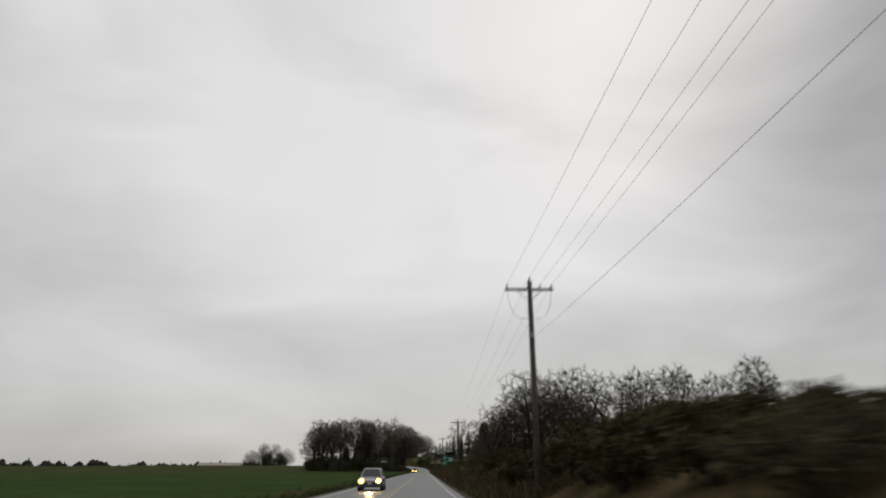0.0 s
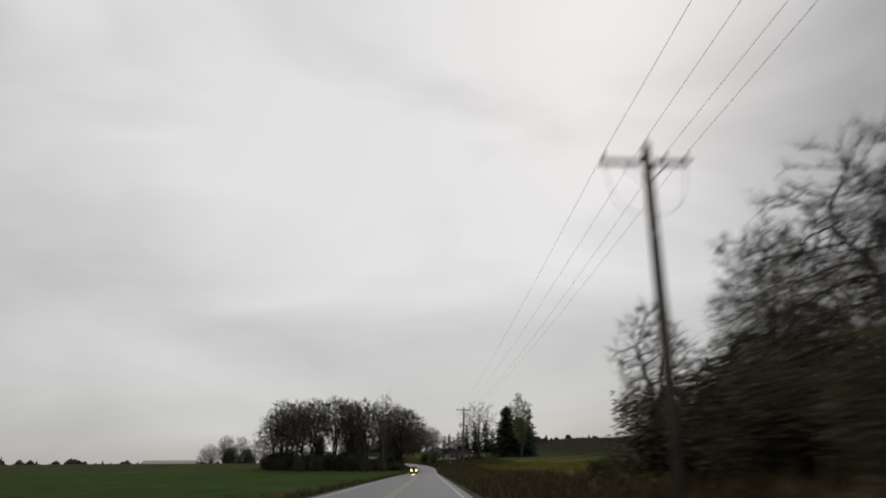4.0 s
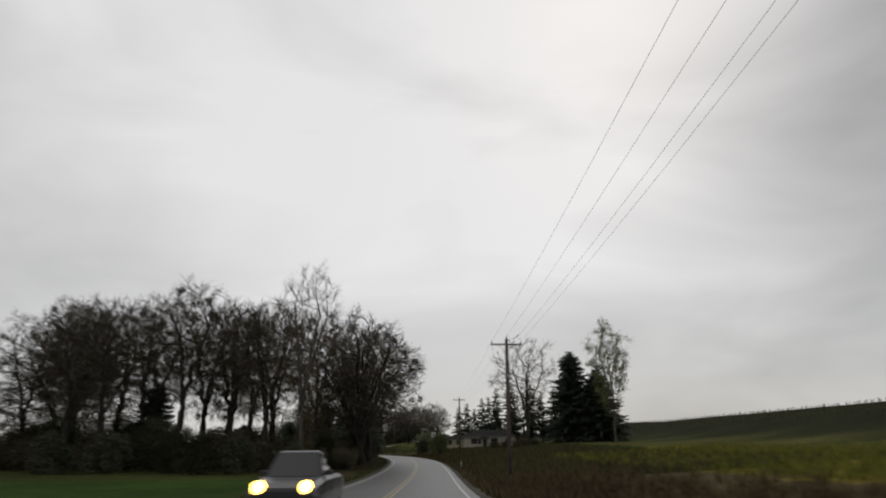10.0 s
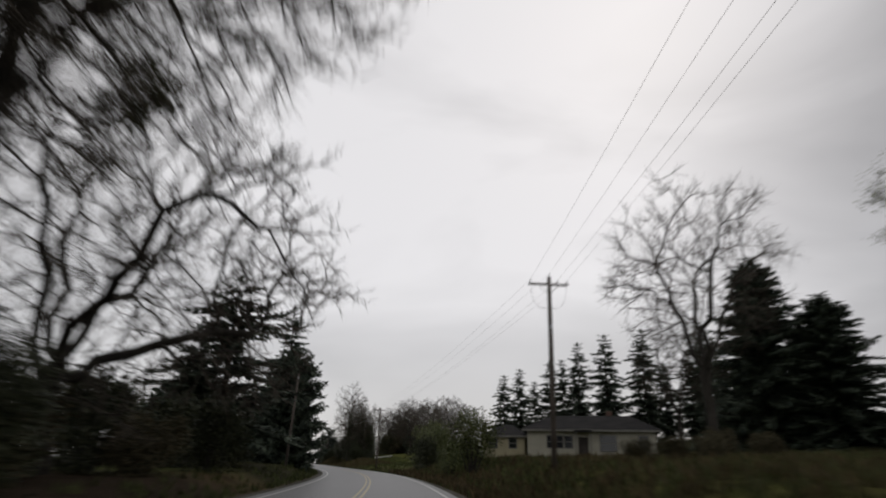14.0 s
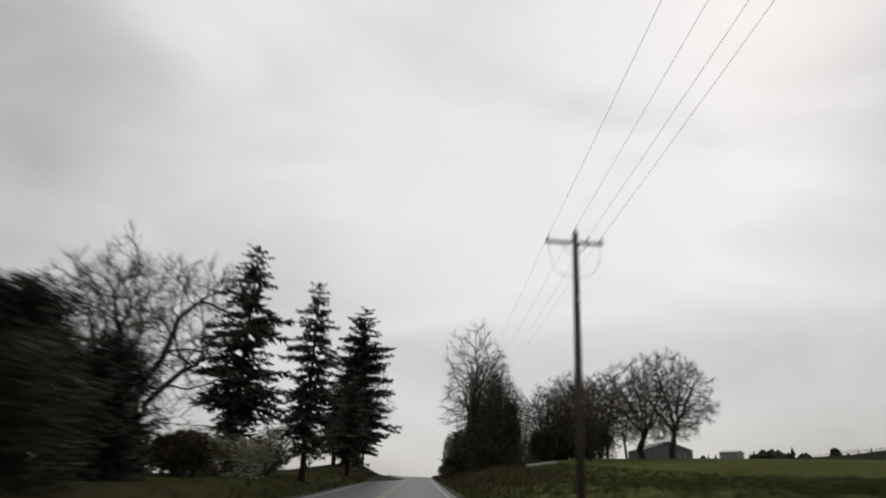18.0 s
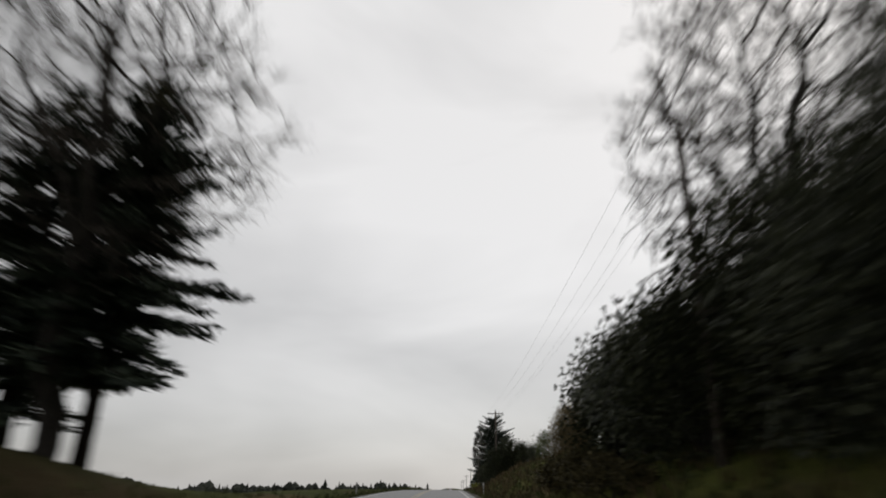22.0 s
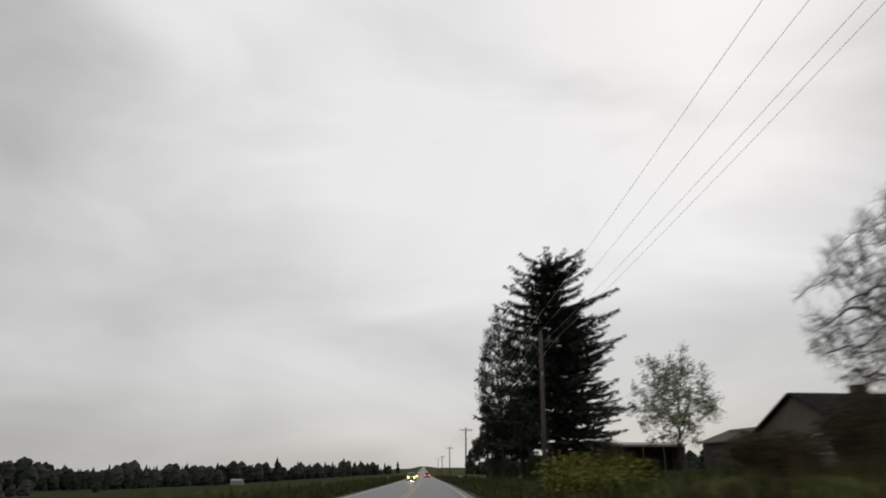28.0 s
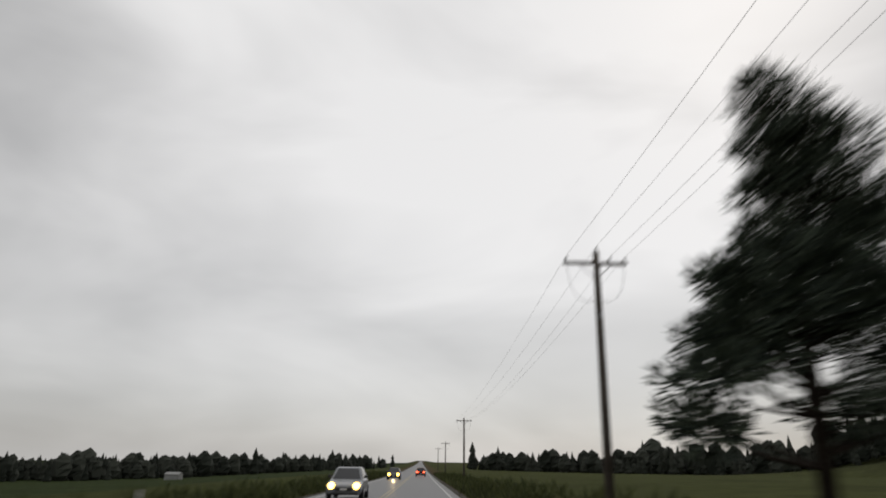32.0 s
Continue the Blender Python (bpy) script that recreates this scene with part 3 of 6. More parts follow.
    for i in range(balls):
        c = pos[rng.choice(tips)]
        q = rng.uniform(0.28, 0.6)
        for _ in range(70):
            uu = gauss(1).normalized()
            ball.leaf(c + uu * q * rng.uniform(0.1, 0.7), uu * q * 0.6, uu.orthogonal().normalized() * q * 0.14)
    return wood, fine, leaves, ball


def fir(seed, h=20.0, r=4.0, clear=0.1, droop=0.35, gap=0.55, ragged=0.3, spray=1.0, power=0.85, tiers=0.0, reach=99.0, fine=0.34, full=1.1):
    """A conifer: tapered trunk and whorls of drooping branches set with flat sprays."""
    rng = random.Random(seed)
    wood, green = Shape(), Shape()
    lean = Vector((rng.gauss(0, 0.02), rng.gauss(0, 0.02), 1))
    axis = lambda z: Vector((lean.x * z, lean.y * z, z))
    wood.tube([axis(-0.3), axis(h * 0.3), axis(h * 0.7), axis(h)], [h * 0.017 + 0.05, h * 0.012 + 0.03, h * 0.006 + 0.02, 0.015], 7)
    z = clear * h
    ga = 0.0
    while z < h - 0.25:
        u = (z - clear * h) / (h * (1 - clear))
        R = r * max(1 - u, 0.03) ** power * (0.55 + 0.45 * min(1, u * 7 + 0.25))
        if tiers:
            R *= 1 - tiers * (0.5 + 0.5 * math.sin(z * 2.6 + seed))
        n = rng.choice((5, 6, 6, 7)) if R > 0.8 else 5
        for i in range(n):
            ga += 2.4 + rng.gauss(0, 0.25)
            L = min(reach, R * rng.uniform(1 - ragged * 1.2, 1 + ragged * 0.7))
            p = axis(z + rng.uniform(-0.25, 0.25))
            out = Vector((math.cos(ga), math.sin(ga), 0))
            side = Vector((-out.y, out.x, 0))
            e0 = 0.5 * u - 0.04 + rng.gauss(0, 0.1)
            dr = droop * rng.uniform(0.6, 1.3)
            k = max(3, int(L / fine))
            pts = []
            for j in range(k + 1):
                v = j / k
                pts.append(p + out * (L * v) + Vector((0, 0, L * (e0 * v - dr * v * v + 0.14 * v ** 4))))
            wood.tube([pts[0], pts[k // 2], pts[k]], [0.014 * L + 0.012, 0.008 * L + 0.008, 0.004], 3, False)
            for j in range(1, k + 1):
                v = j / k
                w = (0.34 + 0.42 * (1 - v)) * min(L, 3.2) * 0.55 * spray + 0.14
                for sg in (-1, 1, -0.6, 0.6, rng.choice((-1, 1))):
                    dv = (out * rng.uniform(0.5, 0.9) + side * sg * rng.uniform(0.3, 1.0) + Vector((0, 0, rng.uniform(-0.6, 0.3)))).normalized()
                    wd = dv.cross(Vector((rng.gauss(0, .3), rng.gauss(0, .3), 1))).normalized()
                    green.leaf(pts[j] - out * rng.uniform(0, 0.3), dv * w * rng.uniform(0.5, 1.2), wd * w * rng.uniform(0.1, 0.2) * full)
                if rng.random() < 0.75:
                    dv = (out * 0.5 + side * rng.uniform(-0.5, 0.5) + Vector((0, 0, rng.uniform(-0.9, -0.3)))).normalized()
                    green.leaf(pts[j], dv * w * 0.8, side * w * 0.2)
            green.leaf(pts[k] - out * 0.2, out * 0.55 * spray + Vector((0, 0, -0.05)), side * 0.14)
        z += gap * rng.uniform(0.75, 1.25) * (1.0 if u < 0.8 else 0.7)
    for _ in range(7):
        green.leaf(axis(h - 0.7), Vector((rng.gauss(0, .15), rng.gauss(0, .15), 0.8)), Vector((rng.gauss(0, 1), rng.gauss(0, 1), 0)).normalized() * 0.09)
    return wood, green


def leafy(seed, rx=3.0, ry=3.0, h=5.0, count=2600, size=0.34, lobes=9, low=0.0, stems=7):
    """A shrub or leafy crown: lobes of leaves round forking stems, with gaps and an uneven outline."""
    rng = random.Random(seed)
    wood, green = Shape(), Shape()
    lob = []
    for i in range(lobes):
        a = rng.random() * 6.28
        q = math.sqrt(rng.random()) * 0.72
        zc = low * h + (1 - low) * h * rng.uniform(0.22, 0.8) * (1.08 - 0.45 * q)
        R = rng.uniform(0.26, 0.42)
        lob.append((Vector((math.cos(a) * q * rx, math.sin(a) * q * ry, zc)), Vector((rx * R * 1.25, ry * R * 1.25, (1 - low) * h * R * 0.75))))
    for c, e in lob[:stems]:
        b = Vector((c.x * 0.15, c.y * 0.15, -0.2))
        mid = b.lerp(c, 0.5) + Vector((rng.gauss(0, .2), rng.gauss(0, .2), 0.2))
        wood.tube([b, mid, c], [0.035 * h ** 0.5 + 0.02, 0.025 * h ** 0.5, 0.012], 4, False)
    per = count // lobes
    for c, e in lob:
        for _ in range(per):
            u = Vector((rng.gauss(0, 1), rng.gauss(0, 1), rng.gauss(0, 1))).normalized()
            rad = rng.uniform(0.35, 1.06) * (1 + 0.18 * math.sin(u.x * 5 + c.x) * math.sin(u.y * 6 + u.z * 5))
            p = c + Vector((u.x * e.x, u.y * e.y, u.z * e.z)) * rad
            if p.z < 0.05:
                p.z = abs(p.z) * 0.3 + 0.03
            dv = (u + Vector((rng.gauss(0, .6), rng.gauss(0, .6), rng.gauss(0, .5)))).normalized()
            green.leaf(p, dv * size * rng.uniform(0.6, 1.3), dv.orthogonal().normalized() * size * rng.uniform(0.2, 0.4))
    return wood, green


STOCK = {}


def tufted_pine(seed, clumps, h):
    """A pine with a bare bole and needle tufts at the ends of crooked limbs; clumps: (out, height, radius)."""
    rng = random.Random(seed)
    wood, green = Shape(), Shape()
    wood.tube([Vector((0, 0, -0.3)), Vector((0.1, 0, h * 0.4)), Vector((0.05, 0.1, h * 0.75)), Vector((0, 0, h))], [0.24, 0.19, 0.12, 0.04], 8)
    for x, z, r in clumps:
        for y in (rng.uniform(-0.3, 0.3) * r, rng.uniform(0.4, 1.3) * r, -rng.uniform(0.4, 1.3) * r):
            c = Vector((x, y, z + rng.gauss(0, 0.2)))
            b0 = Vector((0.05, 0, max(0.8, z - 0.5 - abs(x) * 0.25)))
            wood.tube([b0, b0.lerp(c, 0.5) + Vector((0, 0, rng.uniform(-0.2, 0.3))), c], [0.06, 0.04, 0.015], 4, False)
            for _ in range(int(230 * r)):
                u = Vector((rng.gauss(0, 1), rng.gauss(0, 1), rng.gauss(0, 0.7))).normalized()
                p = c + Vector((u.x, u.y, u.z * 0.7)) * r * rng.uniform(0.25, 1.05)
                dv = (u + Vector((0, 0, 0.25))).normalized()
                green.leaf(p, dv * rng.uniform(0.25, 0.5), dv.orthogonal().normalized() * 0.06)
    return wood, green


def tree_stock(key, name, wood, crown, wood_mat, crown_mat, extra=()):
    """One tree kept as meshes, from which trees are planted."""
    meshes = [("trunk", wood.mesh("trunk", True), wood_mat), ("crown", crown.mesh("crown"), crown_mat)]
    for nm, sh, mt in extra:
        if sh.f:
            meshes.append((nm, sh.mesh(nm), mt))
    for nm, me, mt in meshes:
        me.materials.append(mt)
    STOCK[key] = (name, meshes)


def plant(key, s, d, label, category="tree", group="", scale=1.0, turn=0.0, tall=1.0, dz=0.0, name="", wide=1.0):
    nm, meshes = STOCK[key]
    t = thing(name or nm, label, category, group)
    m = spot(s, d, turn, dz)
    t.matrix_basis = m @ Matrix.Diagonal((scale * wide, scale * wide, scale * tall, 1))
    for pn, me, mt in meshes:
        part(pn, me, mt, t, kind="" if pn in ("trunk", "crown") else "stuff")
    return t


for key, seed, kw in (("oak_a", 1, dict(h=22, R=5.6, base=0.27, fork=0.22, stems=3, trunk_r=0.55, balls=16)),
                      ("oak_b", 2, dict(h=22, R=5.0, base=0.32, fork=0.28, stems=2, trunk_r=0.5, balls=10, points=700)),
                      ("oak_c", 3, dict(h=20, R=8.0, base=0.16, fork=0.1, stems=5, spread=0.5, trunk_r=0.6, balls=12, points=1100, step=0.7, gnarl=0.3)),
                      ("oak_d", 8, dict(h=18, R=8.8, base=0.14, fork=0.16, stems=6, spread=0.5, trunk_r=0.8, points=1350, step=0.66, gnarl=0.3, lump=0.08, crown_up=0.4, twigs=4, twig_len=1.1)),
                      ("oak_multi", 33, dict(h=21, R=7.6, base=0.2, fork=0.05, stems=11, spread=0.55, trunk_r=1.3, points=1300, balls=40, step=0.62, gnarl=0.2, twig_r=0.022, twig_len=1.0)),
                      ("oak_high", 34, dict(h=21, R=8.4, base=0.42, fork=0.26, stems=4, trunk_r=0.6, points=1500, balls=22, gnarl=0.28, step=0.62, twigs=4)),
                      ("oak_fork", 19, dict(h=18, R=8.5, base=0.18, fork=0.1, stems=5, spread=0.6, trunk_r=1.15, points=720, gnarl=0.42, step=0.7, twig_len=1.0)),
                      ("tall_bare", 29, dict(h=22, R=5.0, base=0.3, fork=0.3, stems=4, spread=0.4, vase=True, trunk_r=0.42, points=1000, step=0.6, gnarl=0.14, twig_len=1.0)),
                      ("ivy_tree", 10, dict(h=22, R=5.4, base=0.14, fork=0.14, stems=4, trunk_r=0.5, points=1000, step=0.65, twig_len=1.2))):
    w, t, lv, bl = grown_tree(seed, **kw)
    tree_stock(key, "oak_tree", w, t, BARK, TWIG, (("mistletoe", bl, MISTLETOE),))
w, t, lv, bl = grown_tree(5, h=26, R=5.0, base=0.26, fork=0.24, stems=5, spread=0.36, vase=True, trunk_r=0.42, points=900, step=0.7, gnarl=0.08, leaf=0.03, leaf_size=0.15, twig_len=1.3, twig_r=0.02)
tree_stock("poplar", "poplar_tree", w, t, PALE_BARK, PALE_TWIG, (("bud_spray", lv, SPRING),))
w, t, lv, bl = grown_tree(15, h=26, R=5.2, base=0.14, fork=0.14, stems=5, spread=0.45, vase=True, trunk_r=0.34, points=640, step=0.7, gnarl=0.15, leaf=1.5, leaf_size=0.25, twig_len=1.1, twig_r=0.02)
tree_stock("budding_poplar", "poplar_tree", w, t, PALE_BARK, PALE_TWIG, (("bud_spray", lv, YOUNG),))
w, t, lv, bl = grown_tree(6, h=22, R=7.6, base=0.32, fork=0.18, stems=4, spread=0.5, trunk_r=0.5, points=420, step=0.75, gnarl=0.4, twigs=3, twig_len=1.3, twig_r=0.022)
tree_stock("walnut", "walnut_tree", w, t, BARK, TWIG)
w, t, lv, bl = grown_tree(7, h=11, R=4.1, base=0.24, fork=0.2, stems=4, spread=0.5, trunk_r=0.26, points=360, step=0.5, gnarl=0.3, twigs=3, twig_len=0.7, twig_r=0.012, leaf=1.0, leaf_size=0.2, lump=0.3)
tree_stock("willow", "willow_tree", w, t, BARK, TWIG, (("leaf_spray", lv, YOUNG),))
w, t, lv, bl = grown_tree(9, h=7, R=4.2, base=0.16, fork=0.12, stems=5, spread=0.6, trunk_r=0.15, points=330, step=0.4, gnarl=0.45, twigs=2, twig_len=0.6, twig_r=0.014, leaf=0.06, leaf_size=0.12)
tree_stock("apple", "fruit_tree", w, t, BARK, TWIG, (("blossom", lv, BLOSSOM),))
w, t, lv, bl = grown_tree(4, h=23, R=3.4, base=0.2, fork=0.25, stems=2, spread=0.25, trunk_r=0.36, points=820, step=0.6, gnarl=0.2, leaf=2.4, leaf_size=0.24, twigs=4, twig_len=0.8, twig_r=0.018, crown_up=0.35)
tree_stock("brown_cypress", "cypress_tree", w, t, BARK, TWIG, (("foliage", lv, CYPRESS),))
for key, seed, kw, mt in (("fir_a", 11, dict(h=24, r=6.4, clear=0.12, ragged=0.6, power=0.72, gap=0.72), NEEDLES), ("fir_b", 12, dict(h=18, r=5.2, clear=0.26, ragged=0.5, gap=0.62, power=0.62, droop=0.3), NEEDLES),
                          ("fir_slim", 52, dict(h=18, r=3.9, clear=0.16, ragged=0.5, power=0.5, gap=0.72, droop=0.42, spray=1.0), NEEDLES), ("fir_knoll", 53, dict(h=24, r=5.8, clear=0.2, ragged=0.5, power=0.55, gap=0.85, droop=0.3, spray=1.1), NEEDLES),
                          ("fir_droop", 54, dict(h=18, r=7.4, clear=0.14, ragged=0.45, power=0.7, gap=1.45, droop=0.42, spray=1.0, fine=0.28), NEEDLES), ("fir_wide", 14, dict(h=26, r=10.5, clear=0.01, ragged=0.22, power=0.62, gap=0.5, spray=1.2), NEEDLES),
                          ("cedar", 15, dict(h=23, r=8.4, reach=8.2, clear=0.12, droop=0.1, ragged=0.32, gap=0.95, tiers=0.32, power=0.3, spray=0.8, fine=0.28), CEDAR_NEEDLES),
                          ("yew", 16, dict(h=13, r=6.2, clear=0.0, droop=0.05, ragged=0.25, power=0.5, gap=0.42, spray=1.15), NEEDLES)):
    w, g = fir(seed, **kw)
    tree_stock(key, "fir_tree", w, g, FIR_BARK, mt)
for key, seed, kw, mt in (("thicket", 28, dict(rx=3.2, ry=3.2, h=6.0, lobes=18, count=6400, size=0.24, stems=14), THICKET), ("shrub", 21, dict(rx=2.6, ry=2.6, h=4.2, lobes=12, count=4200, size=0.25), IVY), ("hedge", 22, dict(rx=3.2, ry=3.2, h=6.5, lobes=16, count=7000, size=0.26), IVY), ("bramble", 23, dict(rx=2.6, ry=2.6, h=2.6, lobes=10, count=2200, size=0.26), BRAMBLE),
                          ("gorse", 24, dict(rx=3.2, ry=2.6, h=2.2, lobes=9, count=2600, size=0.22), GORSE), ("blossom_shrub", 25, dict(rx=1.8, ry=1.8, h=3.0, lobes=8, count=1600, size=0.2), BLOSSOM),
                          ("spring_shrub", 26, dict(rx=3.0, ry=3.0, h=6.5, lobes=17, count=5600, size=0.2, low=0.12, stems=12), SPRING), ("russet", 27, dict(rx=2.7, ry=2.7, h=9.0, lobes=26, count=20000, size=0.18, low=0.06, stems=14), RUSSET)):
    w, g = leafy(seed, **kw)
    tree_stock(key, "shrub", w, g, BARK, mt)
w, g = tufted_pine(41, ((-0.1, 11.2, 0.6), (0.5, 10.7, 0.7), (1.0, 9.9, 0.8), (1.6, 9.1, 0.9), (1.9, 8.0, 1.0), (2.4, 7.2, 1.1), (2.9, 6.2, 1.2), (1.4, 6.9, 1.0), (3.7, 5.8, 0.9), (0.4, 8.6, 0.6), (-1.5, 4.9, 0.8), (-2.5, 3.4, 0.9),
                        (-1.2, 3.7, 0.9), (2.5, 3.9, 1.2), (3.3, 2.7, 1.1), (0.8, 4.7, 1.0), (1.2, 2.6, 1.1), (-0.2, 6.4, 0.5), (-2.8, 2.3, 0.8), (-0.4, 9.6, 0.5), (-0.5, 8.2, 0.5), (-0.6, 7.2, 0.5), (0.6, 9.6, 0.7), (0.9, 7.8, 0.8), (-0.9, 6.1, 0.8), (-1.7, 5.7, 0.7), (0.4, 5.6, 0.9), (1.9, 5.0, 1.0), (0.9, 6.1, 0.8), (-0.6, 5.2, 0.9), (-1.9, 4.2, 0.9)), 11.4)
tree_stock("tufted_pine", "pine_tree", w, g, FIR_BARK, NEEDLES)

# ---- utility poles and wires ----
POLES = [(-58, 5.3, 10.2, 0), (30.8, 5.2, 10.2, 0), (115.4, 5.7, 9.4, 0.8), (208.8, 5.4, 10.9, 1.8), (298.9, 5.6, 10.4, 0.6), (386.5, 8.3, 11.3, 0), (474.9, 5.9, 10.9, 1.2),
         (570, 8.3, 12.2, 0), (652.6, 7.4, 10.7, 0), (741, 6.5, 9.5, 1.0), (823, 6.4, 9.3, 0.4), (904.5, 6.6, 9.2, 0), (986, 6.6, 8.4, 0), (1068, 6.6, 8.6, 0)]


def build_pole(top):
    t = thing("utility_pole", "weathered wooden utility pole with a crossarm beside the road", "utility pole", "utility poles")
    sh = Shape()
    sh.tube([Vector((0, 0, -0.6)), Vector((0, 0, top * 0.5)), Vector((0, 0, top))], [0.17, 0.145, 0.115], 10)
    part("shaft", sh, POLE_WOOD, t, smooth_shade=True)
    sh = Shape()
    sh.bevel_box((-1.22, 0.10, top - 0.46), (1.22, 0.20, top - 0.34), 0.012)
    part("crossarm", sh, POLE_WOOD, t)
    for sg in (-1, 1):
        sh = Shape()
        sh.tube([Vector((sg * 0.62, 0.15, top - 0.45)), Vector((sg * 0.05, 0.13, top - 0.98))], [0.018, 0.018], 4)
        part("brace", sh, GALV, t)
    for x, z in ((-1.12, top - 0.34), (0.0, top), (1.12, top - 0.34), (0.55, top - 0.34)):
        sh = Shape()
        y = 0.15 if x else 0.0
        sh.tube([Vector((x, y, z + k)) for k in (0, 0.06, 0.07, 0.12, 0.13, 0.2)], [0.02, 0.02, 0.055, 0.055, 0.038, 0.03], 8)
        part("insulator", sh, CERAMIC, t)
    sh = Shape()
    for x in (-1.12, 1.12):
        lp = Shape()
        a, c = Vector((x, 0.15, top - 0.2)), Vector((0.1 if x > 0 else -0.1, 0.1, top - 1.9))
        lp.tube([a.lerp(c, u) + Vector((0, 0, -0.9 * 4 * u * (1 - u) * 0.6)) + Vector((0.25 * math.sin(3.1 * u) * (1 if x > 0 else -1), 0, 0)) for u in (0, 0.2, 0.4, 0.6, 0.8, 1)], [0.009] * 6, 4, False)
        part("jumper_wire", lp, BLACK_CABLE, t)
    sh.bevel_box((-0.05, -0.2, top * 0.72), (0.05, -0.12, top * 0.72 + 0.25), 0.01)
    part("cable_clamp", sh, GALV, t)
    return t


tops = []
for s, d, top, lean in POLES:
    p = build_pole(top)
    p.matrix_basis = spot(s, d) @ pose(0, 0, 0, 0, lean, 0)
    p.matrix_basis.translation.z = float(np.interp(s, SS, ZR)) + min(float(ground_height(s, d)) - float(np.interp(s, SS, ZR)), 0.9)
    tops.append((p.matrix_basis.copy(), top))


def wire(name, x, dz, r, sag, mat, label):
    """One conductor over all the poles, hanging in every span."""
    pts = []
    y = 0.15 if x else 0.0
    ends = [m @ Vector((x, y, top + dz)) for m, top in (tops[:2] if sag > 1.2 else tops)]
    for a, b in zip(ends, ends[1:]):
        for k in range(14):
            u = k / 14
            p = a.lerp(b, u)
            p.z -= sag * 4 * u * (1 - u)
            pts.append(p)
    pts.append(ends[-1])
    sh = Shape()
    sh.tube(pts, [r] * len(pts), 5)
    return tagged(new(name, sh.mesh(name, True)), label, "wire", "overhead wires")


wire("power_line", -1.12, -0.14, 0.0056, 0.9, CABLE, "thin grey overhead power line between the poles")
wire("power_line", 0.0, 0.2, 0.0056, 0.9, CABLE, "thin grey overhead power line between the poles")
wire("power_line", 1.12, -0.14, 0.0056, 0.9, CABLE, "thin grey overhead power line between the poles")
wire("power_line", 0.55, -0.14, 0.0056, 1.1, CABLE, "thin grey overhead power line between the poles")
wire("telephone_cable", 0.14, -2.8, 0.0065, 1.3, BLACK_CABLE, "thick black telephone cable slung below the power lines")

# service pole by the garage drive
t = thing("service_pole", "slim leaning wooden service pole before a dark fir", "utility pole")
sh = Shape()
sh.tube([Vector((0, 0, -0.4)), Vector((0, 0, 4)), Vector((0, 0, 8.3))], [0.13, 0.11, 0.085], 9)
part("shaft", sh, POLE_WOOD, t, smooth_shade=True)
sh = Shape()
sh.bevel_box((-0.06, -0.13, 7.8), (0.06, -0.05, 8.05), 0.01)
part("cable_clamp", sh, GALV, t)
t.matrix_basis = spot(413, -9.2) @ pose(0, 0, 0, -1.0, 2.5, 0)
# floodlight pole in the brush
t = thing("service_pole", "bare wooden pole with a short arm among oaks", "utility pole")
sh = Shape()
sh.tube([Vector((0, 0, -0.4)), Vector((0, 0, 4)), Vector((0, 0, 9.7))], [0.13, 0.11, 0.09], 9)
part("shaft", sh, POLE_WOOD, t, smooth_shade=True)
sh = Shape()
sh.bevel_box((-0.95, -0.06, 9.45), (0.95, 0.06, 9.59), 0.01)
part("crossarm", sh, POLE_WOOD, t)
place(t, 121.8, 14.8)


